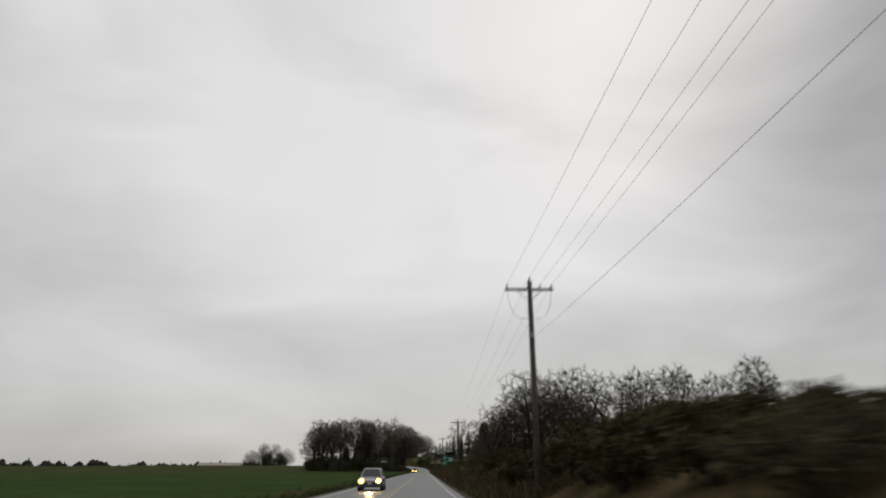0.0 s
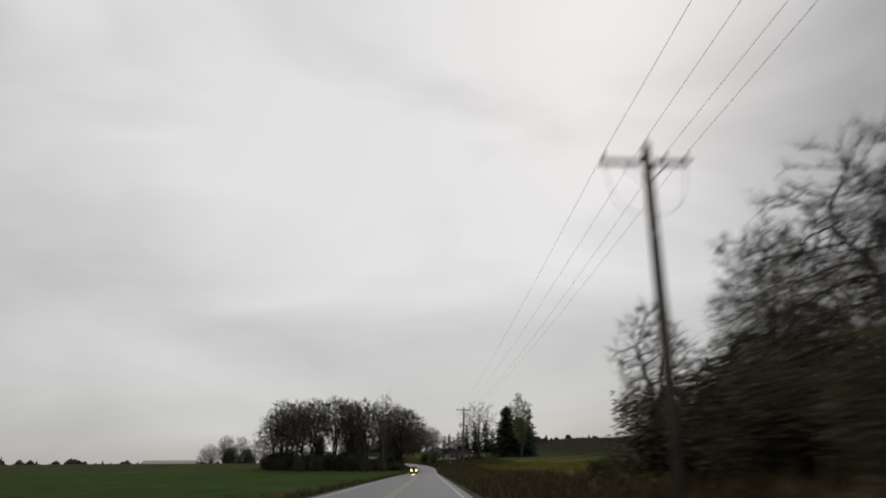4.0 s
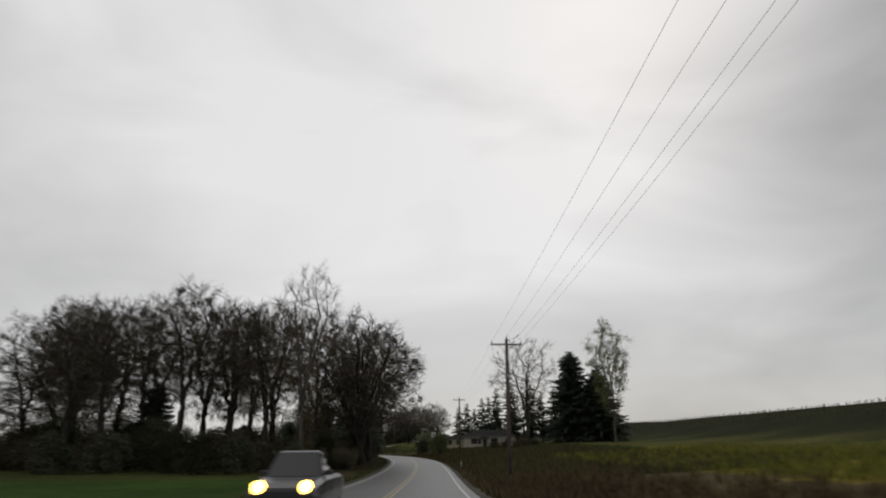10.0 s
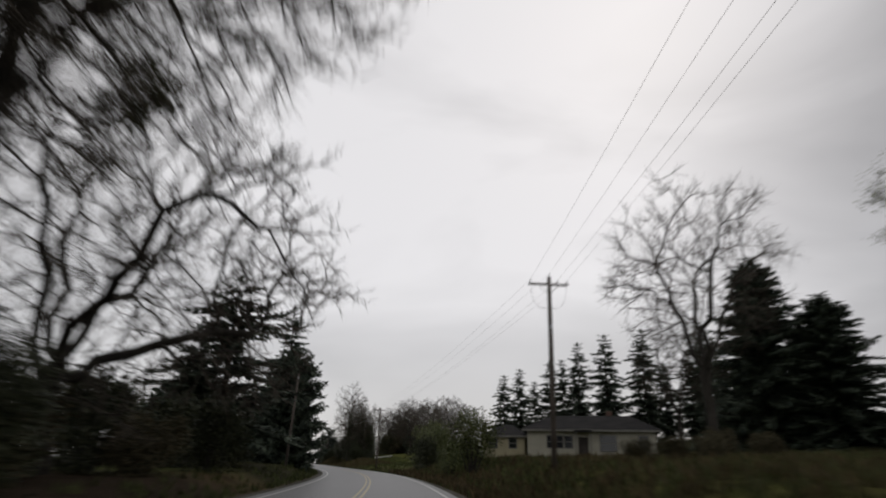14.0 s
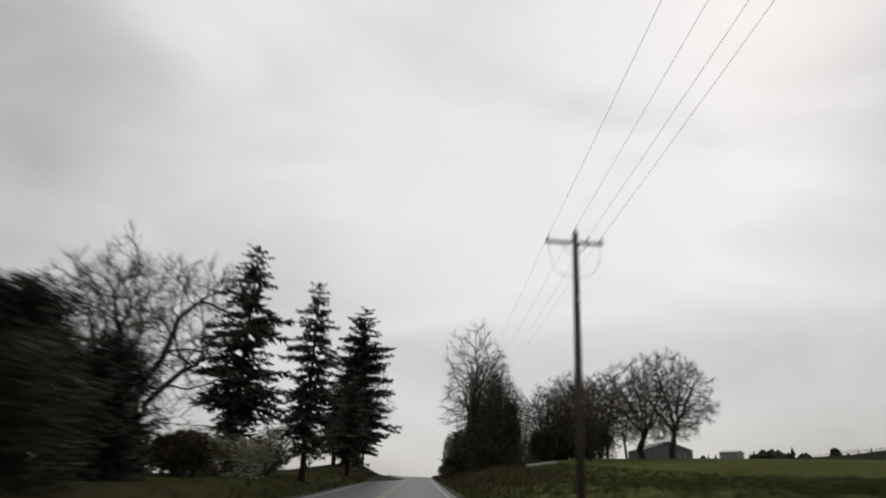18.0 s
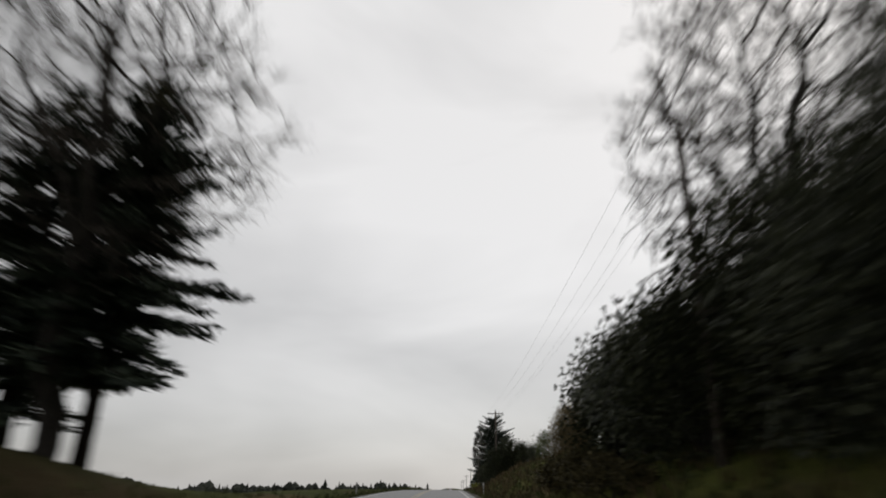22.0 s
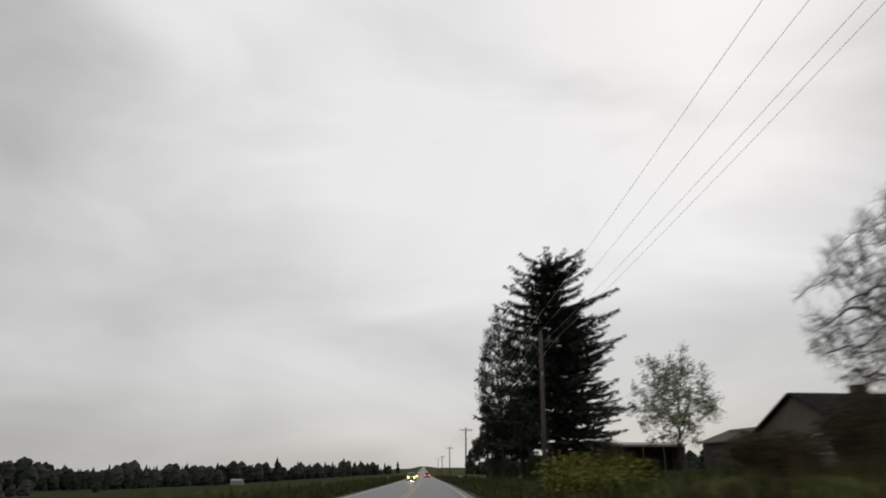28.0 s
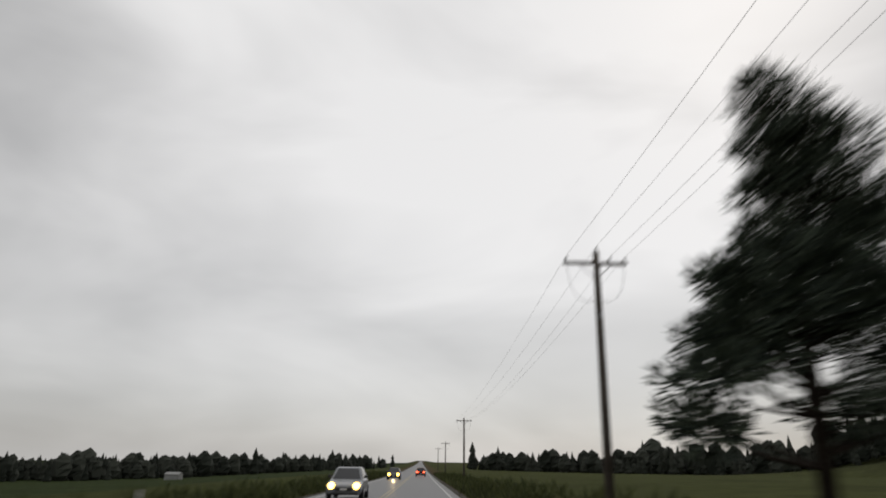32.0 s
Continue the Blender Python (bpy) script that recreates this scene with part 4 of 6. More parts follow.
# ---- buildings ----
def gable_house(name, label, w, l, eave, ridge, wall_mat, roof_mat, over=0.45, windows=(), doors=(), chimney=None, category="house"):
    """Walls from -w/2..w/2 in x and 0..l in y, ridge along y; windows: (side, along, sill, width, height)."""
    t = thing(name, label, category)
    x = w / 2
    th = 0.18
    for sg in (-1, 1):
        sh = Shape()
        lo, hi = sorted((sg * x, sg * (x - th)))
        sh.box((lo, 0, -0.6), (hi, l, eave))
        part("side_wall", sh, wall_mat, t)
    for y in (0, l):
        sh = Shape()
        y0, y1 = (y, y + th) if y == 0 else (y - th, y)
        v = [(-x + th, y0, -0.6), (x - th, y0, -0.6), (x - th, y0, eave), (0, y0, ridge - 0.06), (-x + th, y0, eave)]
        v += [(a, y1, c) for a, b, c in v]
        sh.add(v, [(0, 1, 2, 3, 4), (9, 8, 7, 6, 5)] + [(i, i + 5, (i + 1) % 5 + 5, (i + 1) % 5) for i in range(5)])
        part("gable_wall", sh, wall_mat, t)
    slope = (ridge - eave) / x
    for sg in (-1, 1):
        sh = Shape()
        e = x + over
        ze = eave - slope * over
        v = [(0, -over, ridge), (0, l + over, ridge), (sg * e, l + over, ze), (sg * e, -over, ze)]
        v += [(a, b, c + 0.14) for a, b, c in v]
        sh.add(v, [(0, 1, 2, 3), (7, 6, 5, 4), (0, 4, 5, 1), (1, 5, 6, 2), (2, 6, 7, 3), (3, 7, 4, 0)])
        part("roof_slope", sh, roof_mat, t)
        sh = Shape()
        lo, hi = sorted((sg * e, sg * (e + 0.05)))
        sh.box((lo, -over, ze - 0.08), (hi, l + over, ze + 0.12))
        part("fascia", sh, GREY_TRIM, t)
    for side, a, sill, ww, hh in windows:
        fr, pn = Shape(), Shape()
        b = 0.07
        if side in ("e", "w"):
            sg = 1 if side == "e" else -1
            box = lambda s_, p0, p1, z0, z1, o0, o1: s_.box((min(sg * (x + o0), sg * (x + o1)), p0, z0), (max(sg * (x + o0), sg * (x + o1)), p1, z1))
        else:
            yy = 0 if side == "s" else l
            sg = -1 if side == "s" else 1
            box = lambda s_, p0, p1, z0, z1, o0, o1: s_.box((p0, min(yy + sg * o0, yy + sg * o1), z0), (p1, max(yy + sg * o0, yy + sg * o1), z1))
        box(fr, a - ww / 2 - b, a + ww / 2 + b, sill - b, sill, 0.0, 0.05)
        box(fr, a - ww / 2 - b, a + ww / 2 + b, sill + hh, sill + hh + b, 0.0, 0.05)
        box(fr, a - ww / 2 - b, a - ww / 2, sill, sill + hh, 0.0, 0.05)
        box(fr, a + ww / 2, a + ww / 2 + b, sill, sill + hh, 0.0, 0.05)
        box(fr, a - ww / 2, a + ww / 2, sill + hh / 2 - 0.025, sill + hh / 2 + 0.025, 0.004, 0.04)
        win = part("window", fr, TRIM, t)
        box(pn, a - ww / 2, a + ww / 2, sill, sill + hh, 0.004, 0.018)
        part("pane", pn, WINDOW_GLASS, win)
    # doors, and flat dark panels that stand for shaded open bays
    for side, a, ww, hh, mt in doors:
        dr = Shape()
        sg = 1 if side == "e" else -1
        if side in ("e", "w"):
            dr.box((min(sg * x, sg * (x + 0.04)), a - ww / 2, 0), (max(sg * x, sg * (x + 0.04)), a + ww / 2, hh))
        else:
            yy = 0 if side == "s" else l
            so = -1 if side == "s" else 1
            dr.box((a - ww / 2, min(yy, yy + so * 0.04), 0), (a + ww / 2, max(yy, yy + so * 0.04), hh))
        part("door_or_bay", dr, mt, t)
    if chimney:
        cx, cy, cw, cz = chimney
        sh = Shape()
        sh.bevel_box((cx - cw / 2, cy - cw / 2, eave - 0.3), (cx + cw / 2, cy + cw / 2, cz), 0.03)
        part("chimney", sh, BRICK, t)
    return t


def hip_house(label, length, depth, eave, rise, wall_mat, roof_mat, windows, doors, over=0.5, chimney=None, porch=None):
    """Front along x from 0, depth along y; a hipped roof all round."""
    t = thing("house", label, "house")
    th = 0.18
    for lo, hi in (((0, 0), (length, th)), ((0, depth - th), (length, depth)), ((0, th), (th, depth - th)), ((length - th, th), (length, depth - th))):
        sh = Shape()
        sh.box((*lo, -0.9), (*hi, eave))
        part("wall", sh, wall_mat, t)
    o, hd = over, depth / 2
    a, b = (-o, -o), (length + o, depth + o)
    r0, r1 = (hd * 0.5, hd, eave + rise), (length - hd * 0.5, hd, eave + rise)
    e = eave - 0.04
    corners = [(a[0], a[1], e), (b[0], a[1], e), (b[0], b[1], e), (a[0], b[1], e)]
    for face in ((corners[0], corners[1], r1, r0), (corners[1], corners[2], r1), (corners[2], corners[3], r0, r1), (corners[3], corners[0], r0)):
        n = len(face)
        sh = Shape()
        v = list(face) + [(x, y, z + 0.13) for x, y, z in face]
        sh.add(v, [tuple(range(n))[::-1], tuple(range(n, 2 * n))] + [(i, (i + 1) % n, (i + 1) % n + n, i + n) for i in range(n)])
        part("roof_slope", sh, roof_mat, t)
    sh = Shape()
    sh.box((a[0], a[1] - 0.03, e - 0.1), (b[0], a[1] + 0.03, e + 0.1))
    part("gutter", sh, DULL_TRIM, t)
    for x, sill, w, h in windows:
        fr, pn = Shape(), Shape()
        k = 0.08
        for lo, hi in (((x - w / 2 - k, sill - k), (x + w / 2 + k, sill)), ((x - w / 2 - k, sill + h), (x + w / 2 + k, sill + h + k)), ((x - w / 2 - k, sill), (x - w / 2, sill + h)), ((x + w / 2, sill), (x + w / 2 + k, sill + h)), ((x - w / 2, sill + h * 0.5 - 0.03), (x + w / 2, sill + h * 0.5 + 0.03))):
            fr.box((lo[0], -0.05, lo[1]), (hi[0], 0.0, hi[1]))
        win = part("window", fr, DULL_TRIM, t)
        pn.box((x - w / 2, -0.02, sill), (x + w / 2, -0.004, sill + h))
        part("pane", pn, WINDOW_GLASS, win)
    for x, w, h in doors:
        sh = Shape()
        sh.bevel_box((x - w / 2, -0.045, 0.0), (x + w / 2, -0.002, h), 0.01)
        part("door_or_bay", sh, DARK_BOARD, t)
    for i in range(9):
        sh = Shape()
        z = 0.15 + i * 0.25
        sh.box((0.0, -0.016, z), (length, -0.003, z + 0.02))
        part("siding_lap", sh, wall_mat, t)
    if porch:
        sh = Shape()
        sh.bevel_box((porch[0], -1.5, eave - 0.22), (porch[1], -0.52, eave - 0.06), 0.02)
        part("porch_roof", sh, roof_mat, t)
        for x in (porch[0] + 0.1, porch[1] - 0.2):
            sh = Shape()
            sh.bevel_box((x, -1.42, -0.9), (x + 0.1, -1.32, eave - 0.21), 0.01)
            part("porch_post", sh, DULL_TRIM, t)
        sh = Shape()
        sh.bevel_box((porch[0], -1.5, -0.9), (porch[1], -0.02, 0.0), 0.02)
        part("porch_step", sh, GREY_TRIM, t)
    if chimney:
        sh = Shape()
        sh.bevel_box((chimney[0] - 0.3, chimney[1] - 0.3, eave), (chimney[0] + 0.3, chimney[1] + 0.3, chimney[2]), 0.03)
        part("chimney", sh, BRICK, t)
    return t


# white bungalow on the rise by the bend
place(hip_house("low white bungalow with dark hipped shingle roof on a rise", 12.2, 8.4, 2.7, 1.6, IVORY_SIDING, SHINGLE, ((2.7, 1.05, 1.5, 1.1), (4.0, 1.05, 0.7, 1.1), (7.75, 0.8, 1.5, 1.4), (11.0, 0.9, 0.8, 1.3)), ((5.4, 0.95, 2.05),), chimney=(8.0, 5.0, 4.95), porch=(4.6, 6.3)), 414.1, 13.8, -22, 0.25)
place(hip_house("lower cream wing of a bungalow with small windows", 4.2, 6.5, 2.05, 1.2, CREAM_SIDING, SHINGLE, ((1.0, 0.9, 0.8, 0.9), (3.0, 0.9, 0.7, 0.9)), (), over=0.3), 416.6, 9.9, -22, 0.5)


def open_garage(label, w, l, eave, ridge, bays, wall_mat, roof_mat, category="garage"):
    """A shed open at the front (south) between posts, ridge across."""
    t = thing("open_garage", label, category)
    x = w / 2
    for sg in (-1, 1):
        sh = Shape()
        a, b = sorted((sg * x, sg * (x - 0.15)))
        v = [(a, 0, -0.5), (a, l, -0.5), (a, l, eave), (a, l / 2, ridge), (a, 0, eave)]
        v += [(b, q, r) for p, q, r in v]
        sh.add(v, [(0, 1, 2, 3, 4)[::-1], (5, 6, 7, 8, 9)] + [(i, (i + 1) % 5, (i + 1) % 5 + 5, i + 5) for i in range(5)])
        part("side_wall", sh, wall_mat, t)
    sh = Shape()
    sh.box((-x + 0.15, l - 0.15, -0.5), (x - 0.15, l, eave))
    part("back_wall", sh, DARK_BOARD, t)
    sh = Shape()
    sh.box((-x, -0.06, eave - (0.8 if category == "garage" else 0.16)), (x, 0.1, eave))
    part("lintel", sh, TRIM if category == "garage" else BARN_METAL, t)
    for i in range(bays + 1):
        sh = Shape()
        px = -x + (2 * x - 0.2) * i / bays
        sh.bevel_box((px, -0.05, -0.4), (px + 0.2, 0.12, eave - (0.79 if category == "garage" else 0.15)), 0.015)
        part("post", sh, DULL_TRIM if category == "garage" else POLE_WOOD, t)
    for y0, y1 in ((-0.14, l / 2), (l / 2, l + 0.5)):
        sl = (ridge - eave) / (l / 2)
        sh = Shape()
        z0 = ridge if y0 == l / 2 else eave - sl * 0.14
        z1 = ridge if y1 == l / 2 else eave - sl * 0.5
        v = [(-x - 0.4, y0, z0 + 0.03), (x + 0.4, y0, z0 + 0.03), (x + 0.4, y1, z1 + 0.03), (-x - 0.4, y1, z1 + 0.03)]
        v += [(a, b, c + 0.14) for a, b, c in v]
        sh.add(v, [(3, 2, 1, 0), (4, 5, 6, 7), (0, 1, 5, 4), (1, 2, 6, 5), (2, 3, 7, 6), (3, 0, 4, 7)])
        part("roof_slope", sh, roof_mat, t)
    sh = Shape()
    sh.box((-x + 0.15, 0.1, -0.08), (x - 0.15, l - 0.15, 0.03))
    part("floor_slab", sh, GALV, t)
    return t


place(open_garage("old garage with a mossy roof, white lintel and dark open bays", 11, 7.5, 2.75, 4.4, 3, DARK_BOARD, MOSS_ROOF), 417.5, -21.4, 4, 0.0)
place(open_garage("long open pole shed with dark bays under a pale roof edge", 15, 8, 4.5, 5.0, 4, DULL_TRIM, BARN_DARK, category="shed"), 820, 38.3, -4, 0.2)
place(gable_house("house", "brown ranch house with a low shingle roof and chimney", 8.8, 18, 2.8, 5.0, TAN_SIDING, SHINGLE, windows=(("e", 4, 0.9, 1.6, 1.2), ("e", 10, 0.9, 1.2, 1.2), ("s", -2.2, 0.9, 1.4, 1.2), ("s", 2.2, 0.9, 1.4, 1.2)), doors=(("e", 7, 0.95, 2.05, DARK_BOARD),), chimney=(-0.4, 5.6, 0.9, 5.8)), 747, 25.8, -84, 0.1)
# Open bays are flat dark panels; the shade inside is their colour.
place(gable_house("barn", "long brown farm barn with dark flat panels for open bays and a low roof", 12, 42, 4.4, 6.6, BARN_BROWN, BARN_BROWN, over=0.6, category="barn", doors=tuple(("w", 19.5 + 4.4 * k, 3.9, 3.7, DARK_BOARD) for k in range(5)) + (("w", 6, 3.2, 3.0, DARK_BOARD),)), 785, 58, 0, 0)
place(gable_house("barn", "grey metal barn with a low gable on a grassy rise", 11, 14, 3.0, 4.9, BARN_DARK, BARN_DARK, over=0.1, category="barn", windows=(("s", 3, 1.0, 1.2, 1.0),)), 606, 58, 0, -0.6)
def low_wall(label, ends, h, mat):
    """A low wall of three cast lengths between two places on the ground."""
    t = thing("garden_wall", label, "wall")
    a, b = (Vector((*[float(q) for q in plan(s, d)], float(ground_height(s, d)))) for s, d in ends)
    for k in range(3):
        p, q = a.lerp(b, k / 3 + 0.004), a.lerp(b, (k + 1) / 3 - 0.004)
        sh = Shape()
        side = Vector((-(q - p).y, (q - p).x, 0)).normalized() * 0.12
        v = [p - side, p + side, q + side, q - side]
        sh.add([(c.x, c.y, c.z - 0.4) for c in v] + [(c.x, c.y, c.z + h) for c in v], [(3, 2, 1, 0), (4, 5, 6, 7), (0, 1, 5, 4), (1, 2, 6, 5), (2, 3, 7, 6), (3, 0, 4, 7)])
        part("wall_length", sh, mat, t)
    return t


low_wall("low pale concrete wall below ivy-clad trees on the rise", ((556, 16.7), (568, 23.9)), 0.45, SIDING)
place(gable_house("shed", "small grey hut on the grassy rise", 3.5, 4, 2.0, 2.4, BARN_METAL, BARN_METAL, over=0.1, category="shed"), 600, 72, 40, 0)
# Tan barn: two dark flat panels stand for its shaded openings.
place(gable_house("barn", "long pale tan barn with dark flat panels for bays across the field", 11, 28, 3.8, 5.8, BARN_TAN, BARN_TAN, over=0.3, category="barn", doors=(("w", 9, 3.4, 3.0, DARK_BOARD), ("w", 20, 3.4, 3.0, DARK_BOARD))), 500, -106, 80, -0.4)
place(gable_house("house", "dark old farmhouse hidden among bare oaks", 8, 10, 3.0, 5.6, TAN_SIDING, MOSS_ROOF, windows=(("s", -2, 0.9, 1.0, 1.2), ("s", 2, 0.9, 1.0, 1.2), ("e", 3, 0.9, 1.0, 1.2))), 352, -28, 10, 0)
place(gable_house("shed", "dark board shed under the oaks", 9, 6, 2.4, 3.6, DARK_BOARD, MOSS_ROOF, over=0.3, category="shed"), 356, -17.5, 12, 0)
place(hip_house("low grey house with a hipped roof behind bare trees", 12, 8, 2.4, 2.0, TAN_SIDING, BARN_DARK, ((3, 0.9, 1.4, 1.1), (9, 0.9, 1.4, 1.1)), ((6, 0.95, 2.05),)), 656, 31.5, -8, 0.1)
place(gable_house("barn", "small white barn far off before the woods", 4, 7, 2.2, 3.2, BARN_METAL, BARN_METAL, over=0.2, category="barn"), 1120, -112, 80, 0)

# ---- woods of bare oaks beside the field ----
OAK = "bare winter oak with mistletoe and mossy bark in a roadside grove"
for key, s, d, top in (("oak_b", 344, -28, 24), ("oak_a", 349, -52, 24), ("oak_multi", 357, -11.5, 23), ("oak_multi", 347, -9.8, 23), ("oak_high", 362, -9.6, 22.5), ("oak_a", 339, -22, 23), ("oak_a", 333, -41, 22.4), ("oak_a", 354, -17.5, 25.2), ("oak_a", 358, -25, 26.9), ("oak_b", 338, -33, 26.3), ("oak_a", 358, -36, 27.4), ("oak_b", 360, -44, 26.9), ("oak_a", 343, -49, 25.2), ("oak_b", 353, -55, 26.3), ("oak_a", 342, -55.5, 22.4), ("oak_d", 347, -54, 20.5), ("oak_a", 350, -30, 25.8), ("oak_b", 335, -46, 22.4), ("oak_b", 352, -47, 25.8), ("oak_b", 365, -30, 25.8), ("oak_b", 346, -41, 25.8)):
    base = {"oak_multi": 21.0, "oak_high": 21.0, "oak_a": 22.0, "oak_b": 22.0, "oak_c": 20.0, "oak_d": 18.0}[key]
    plant(key, s, d, OAK, group="oak grove", scale=0.96 * top / base, turn=random.uniform(0, 360))
plant("poplar", 331, -15.8, "tall pale bare poplar standing over an oak grove", scale=0.97, wide=1.1, turn=30)
plant("thicket", 331.6, -15.4, "dark ivy climbing a pale poplar stem", "ivy", scale=1.1, wide=0.36, tall=2.1, name="ivy")
plant("thicket", 344, -15, "dark ivy climbing a bare oak stem", "ivy", scale=1.0, wide=0.34, tall=2.2, turn=80, name="ivy")
for s, d, k, sc in ((342, -57, "thicket", 0.9), (339, -52, "thicket", 0.9), (338, -14, "shrub", 1.0), (334, -21, "thicket", 0.8), (340, -17, "hedge", 0.75), (344, -25, "thicket", 0.7), (330, -30, "hedge", 0.8), (326, -22, "shrub", 0.9), (328, -44, "shrub", 1.0), (338, -28, "thicket", 1.1), (336, -35, "hedge", 1.0), (338, -42, "thicket", 1.15), (340, -49, "hedge", 1.1), (342, -56, "thicket", 1.15), (329, -16, "shrub", 0.7),
                    (325, -26, "shrub", 1.0), (330, -38, "shrub", 1.0), (352, -32, "thicket", 1.2), (354, -46, "hedge", 1.2), (350, -59, "thicket", 0.9), (357, -13, "shrub", 0.9), (365, -11.5, "shrub", 1.0), (372, -14, "hedge", 0.8), (345, -54, "thicket", 1.35), (347, -57, "thicket", 1.3), (350, -51, "thicket", 1.3), (344, -37, "thicket", 1.25), (349, -25, "thicket", 1.2)):
    plant(k, s, d, "dark undergrowth below bare oaks", "shrub", "grove undergrowth", scale=sc * 1.02, turn=random.uniform(0, 360))
plant("fir_wide", 347, -40, "dark conical conifer among bare oaks", scale=0.45, turn=20)
# tree clump near the far barn
for s, d, k, sc in ((491, -91, "oak_a", 0.8), (497, -83, "oak_b", 0.78), (488, -88, "hedge", 1.7), (495, -76, "oak_d", 0.75), (489, -99, "oak_d", 0.7), (503, -90, "oak_c", 0.75), (490, -80, "hedge", 1.6)):
    plant(k, s, d, "bare tree in a clump beside a field barn", scale=sc, turn=random.uniform(0, 360), group="field clump")
# leaning oak, pines and firs before the garage
leaning = plant("oak_fork", 376, -14.4, "spreading bare oak with forked leaning trunk")
leaning.matrix_basis = spot(376, -14.4) @ pose(0, 0, 0, 0, 22, 0) @ Matrix.Scale(0.95, 4)
for s, d, k, sc in ((336, -11, "thicket", 0.6), (341, -13.5, "thicket", 0.75), (346, -11.5, "thicket", 0.6), (350, -14, "thicket", 0.8), (356, -11, "thicket", 0.6), (361, -13, "thicket", 0.75), (367, -11.5, "thicket", 0.6), (366, -16, "thicket", 0.9), (374, -15, "thicket", 0.8), (379, -11, "thicket", 0.55), (345, -17, "thicket", 0.8), (333, -14.5, "thicket", 0.6)):
    plant(k, s, d, "dark brown roadside thicket under oaks", "shrub", "grove thicket", scale=sc, turn=random.uniform(0, 360))
plant("fir_droop", 397, -12.4, "ragged dark fir with drooping boughs beside the road", scale=0.74, wide=1.38, turn=40)
plant("fir_b", 401, -15.5, "ragged dark pine beside the road", scale=0.6, wide=1.05, turn=130)
for s, d, k, sc in ((430, -16, "hedge", 1.2), (431, -21, "hedge", 1.3), (432, -27, "hedge", 1.25), (429, -32, "hedge", 1.3), (433, -18, "shrub", 1.5), (424.5, -17.6, "spring_shrub", 0.62), (428, -24, "yew", 0.6), (429, -29, "yew", 0.62)):
    plant(k, s, d, "dark evergreens crowding behind an old garage", "shrub", "garage evergreens", scale=sc, turn=random.uniform(0, 360))
plant("yew", 421, -9.7, "broad dense dark evergreen beside the garage", scale=0.9, wide=0.84, turn=10)
for s, d, sc in ((385, -10, 0.8), (390, -13, 0.9), (380, -14, 1.0)):
    plant("shrub", s, d, "dark evergreen roadside shrub", "shrub", "roadside shrubs", scale=sc, turn=random.uniform(0, 360))

# ---- trees round the white bungalow ----
plant("walnut", 404, 27.3, "large bare walnut tree with crooked limbs", scale=1.18, turn=50)
plant("walnut", 412, 29, "bare tree with open crooked crown", scale=0.62, turn=190)
plant("fir_wide", 421, 45.6, "huge dense dark conifer", scale=0.94, wide=0.92, turn=0)
plant("fir_wide", 417, 52, "huge dense dark conifer", scale=0.72, turn=120, wide=1.15)
plant("fir_wide", 428, 58, "broad dark conifer behind a bungalow", scale=0.65, turn=220)
plant("budding_poplar", 395, 45, "slim poplar with opening yellowish buds", scale=1.04, wide=1.0, turn=0)
for s, d, top, w in ((440, 18.9, 12, 0.6), (440, 21.3, 12.9, 0.62), (441, 23.9, 11.2, 0.6), (440, 26, 14.1, 0.64), (441, 28.4, 14.4, 0.6), (440, 30.5, 16.8, 0.68), (440, 35, 18.1, 0.85), (440, 41.1, 19.0, 1.0), (441, 45, 14, 0.8), (440, 48.9, 16.1, 0.8), (441, 52.1, 18.9, 0.9), (449, 57.5, 23.4, 0.8), (455, 65, 22, 1.0), (452, 70.5, 27, 1.0), (447, 61, 18, 1.0), (446, 38, 11, 0.9), (446, 32.6, 11, 0.8)):
    plant("fir_slim", s, d, "dark fir in a row behind the bungalow", scale=top / 18, wide=w * 18 / top, turn=random.uniform(0, 360), group="fir row")
for s, d, k, sc in ((402.5, 6.1, "spring_shrub", 0.84), (410, 5.6, "spring_shrub", 0.5), (416, 6.4, "spring_shrub", 0.6), (398, 17.8, "thicket", 0.4), (397, 20, "thicket", 0.42), (396, 22.5, "thicket", 0.4), (399, 25, "thicket", 0.5), (395, 26, "thicket", 0.42), (436, 8, "spring_shrub", 0.95), (443, 9.5, "spring_shrub", 0.9), (433, 6.5, "shrub", 0.9), (448, 16, "hedge", 0.7)):
    plant(k, s, d, "budding roadside tree with grey-green leaves" if k == "spring_shrub" else "dark evergreen bush before the bungalow", "shrub", "bungalow hedge", scale=sc, turn=random.uniform(0, 360))

# ---- rise after the bend ----
plant("fir_a", 452, -11.5, "tall ragged fir close to the road", scale=0.98, turn=100)
for s, d, k, sc in ((468, -11.5, "yew", 0.43), (470, -14.5, "yew", 0.5), (473, -18.5, "yew", 0.53), (478, -13.5, "yew", 0.45), (480, -22, "yew", 0.62), (466, -9.6, "hedge", 0.6), (490, -10, "blossom_shrub", 0.9), (493, -13, "blossom_shrub", 1.0), (496, -10.5, "spring_shrub", 0.4)):
    plant(k, s, d, "dense dark roadside evergreen thicket", "shrub", "thicket", scale=sc, turn=random.uniform(0, 360))
plant("oak_fork", 500, -21, "spreading bare oak with crooked boughs behind firs", scale=1.0, turn=30)
plant("oak_c", 497, -24.5, "bare oak with dense twigs behind firs", scale=0.8, turn=110)
plant("fir_slim", 505, -15.4, "tall ragged fir on the roadside bank", scale=1.08, turn=0)
plant("fir_slim", 500, -8.6, "tall ragged fir on the roadside bank", scale=0.84, wide=0.8, turn=140)
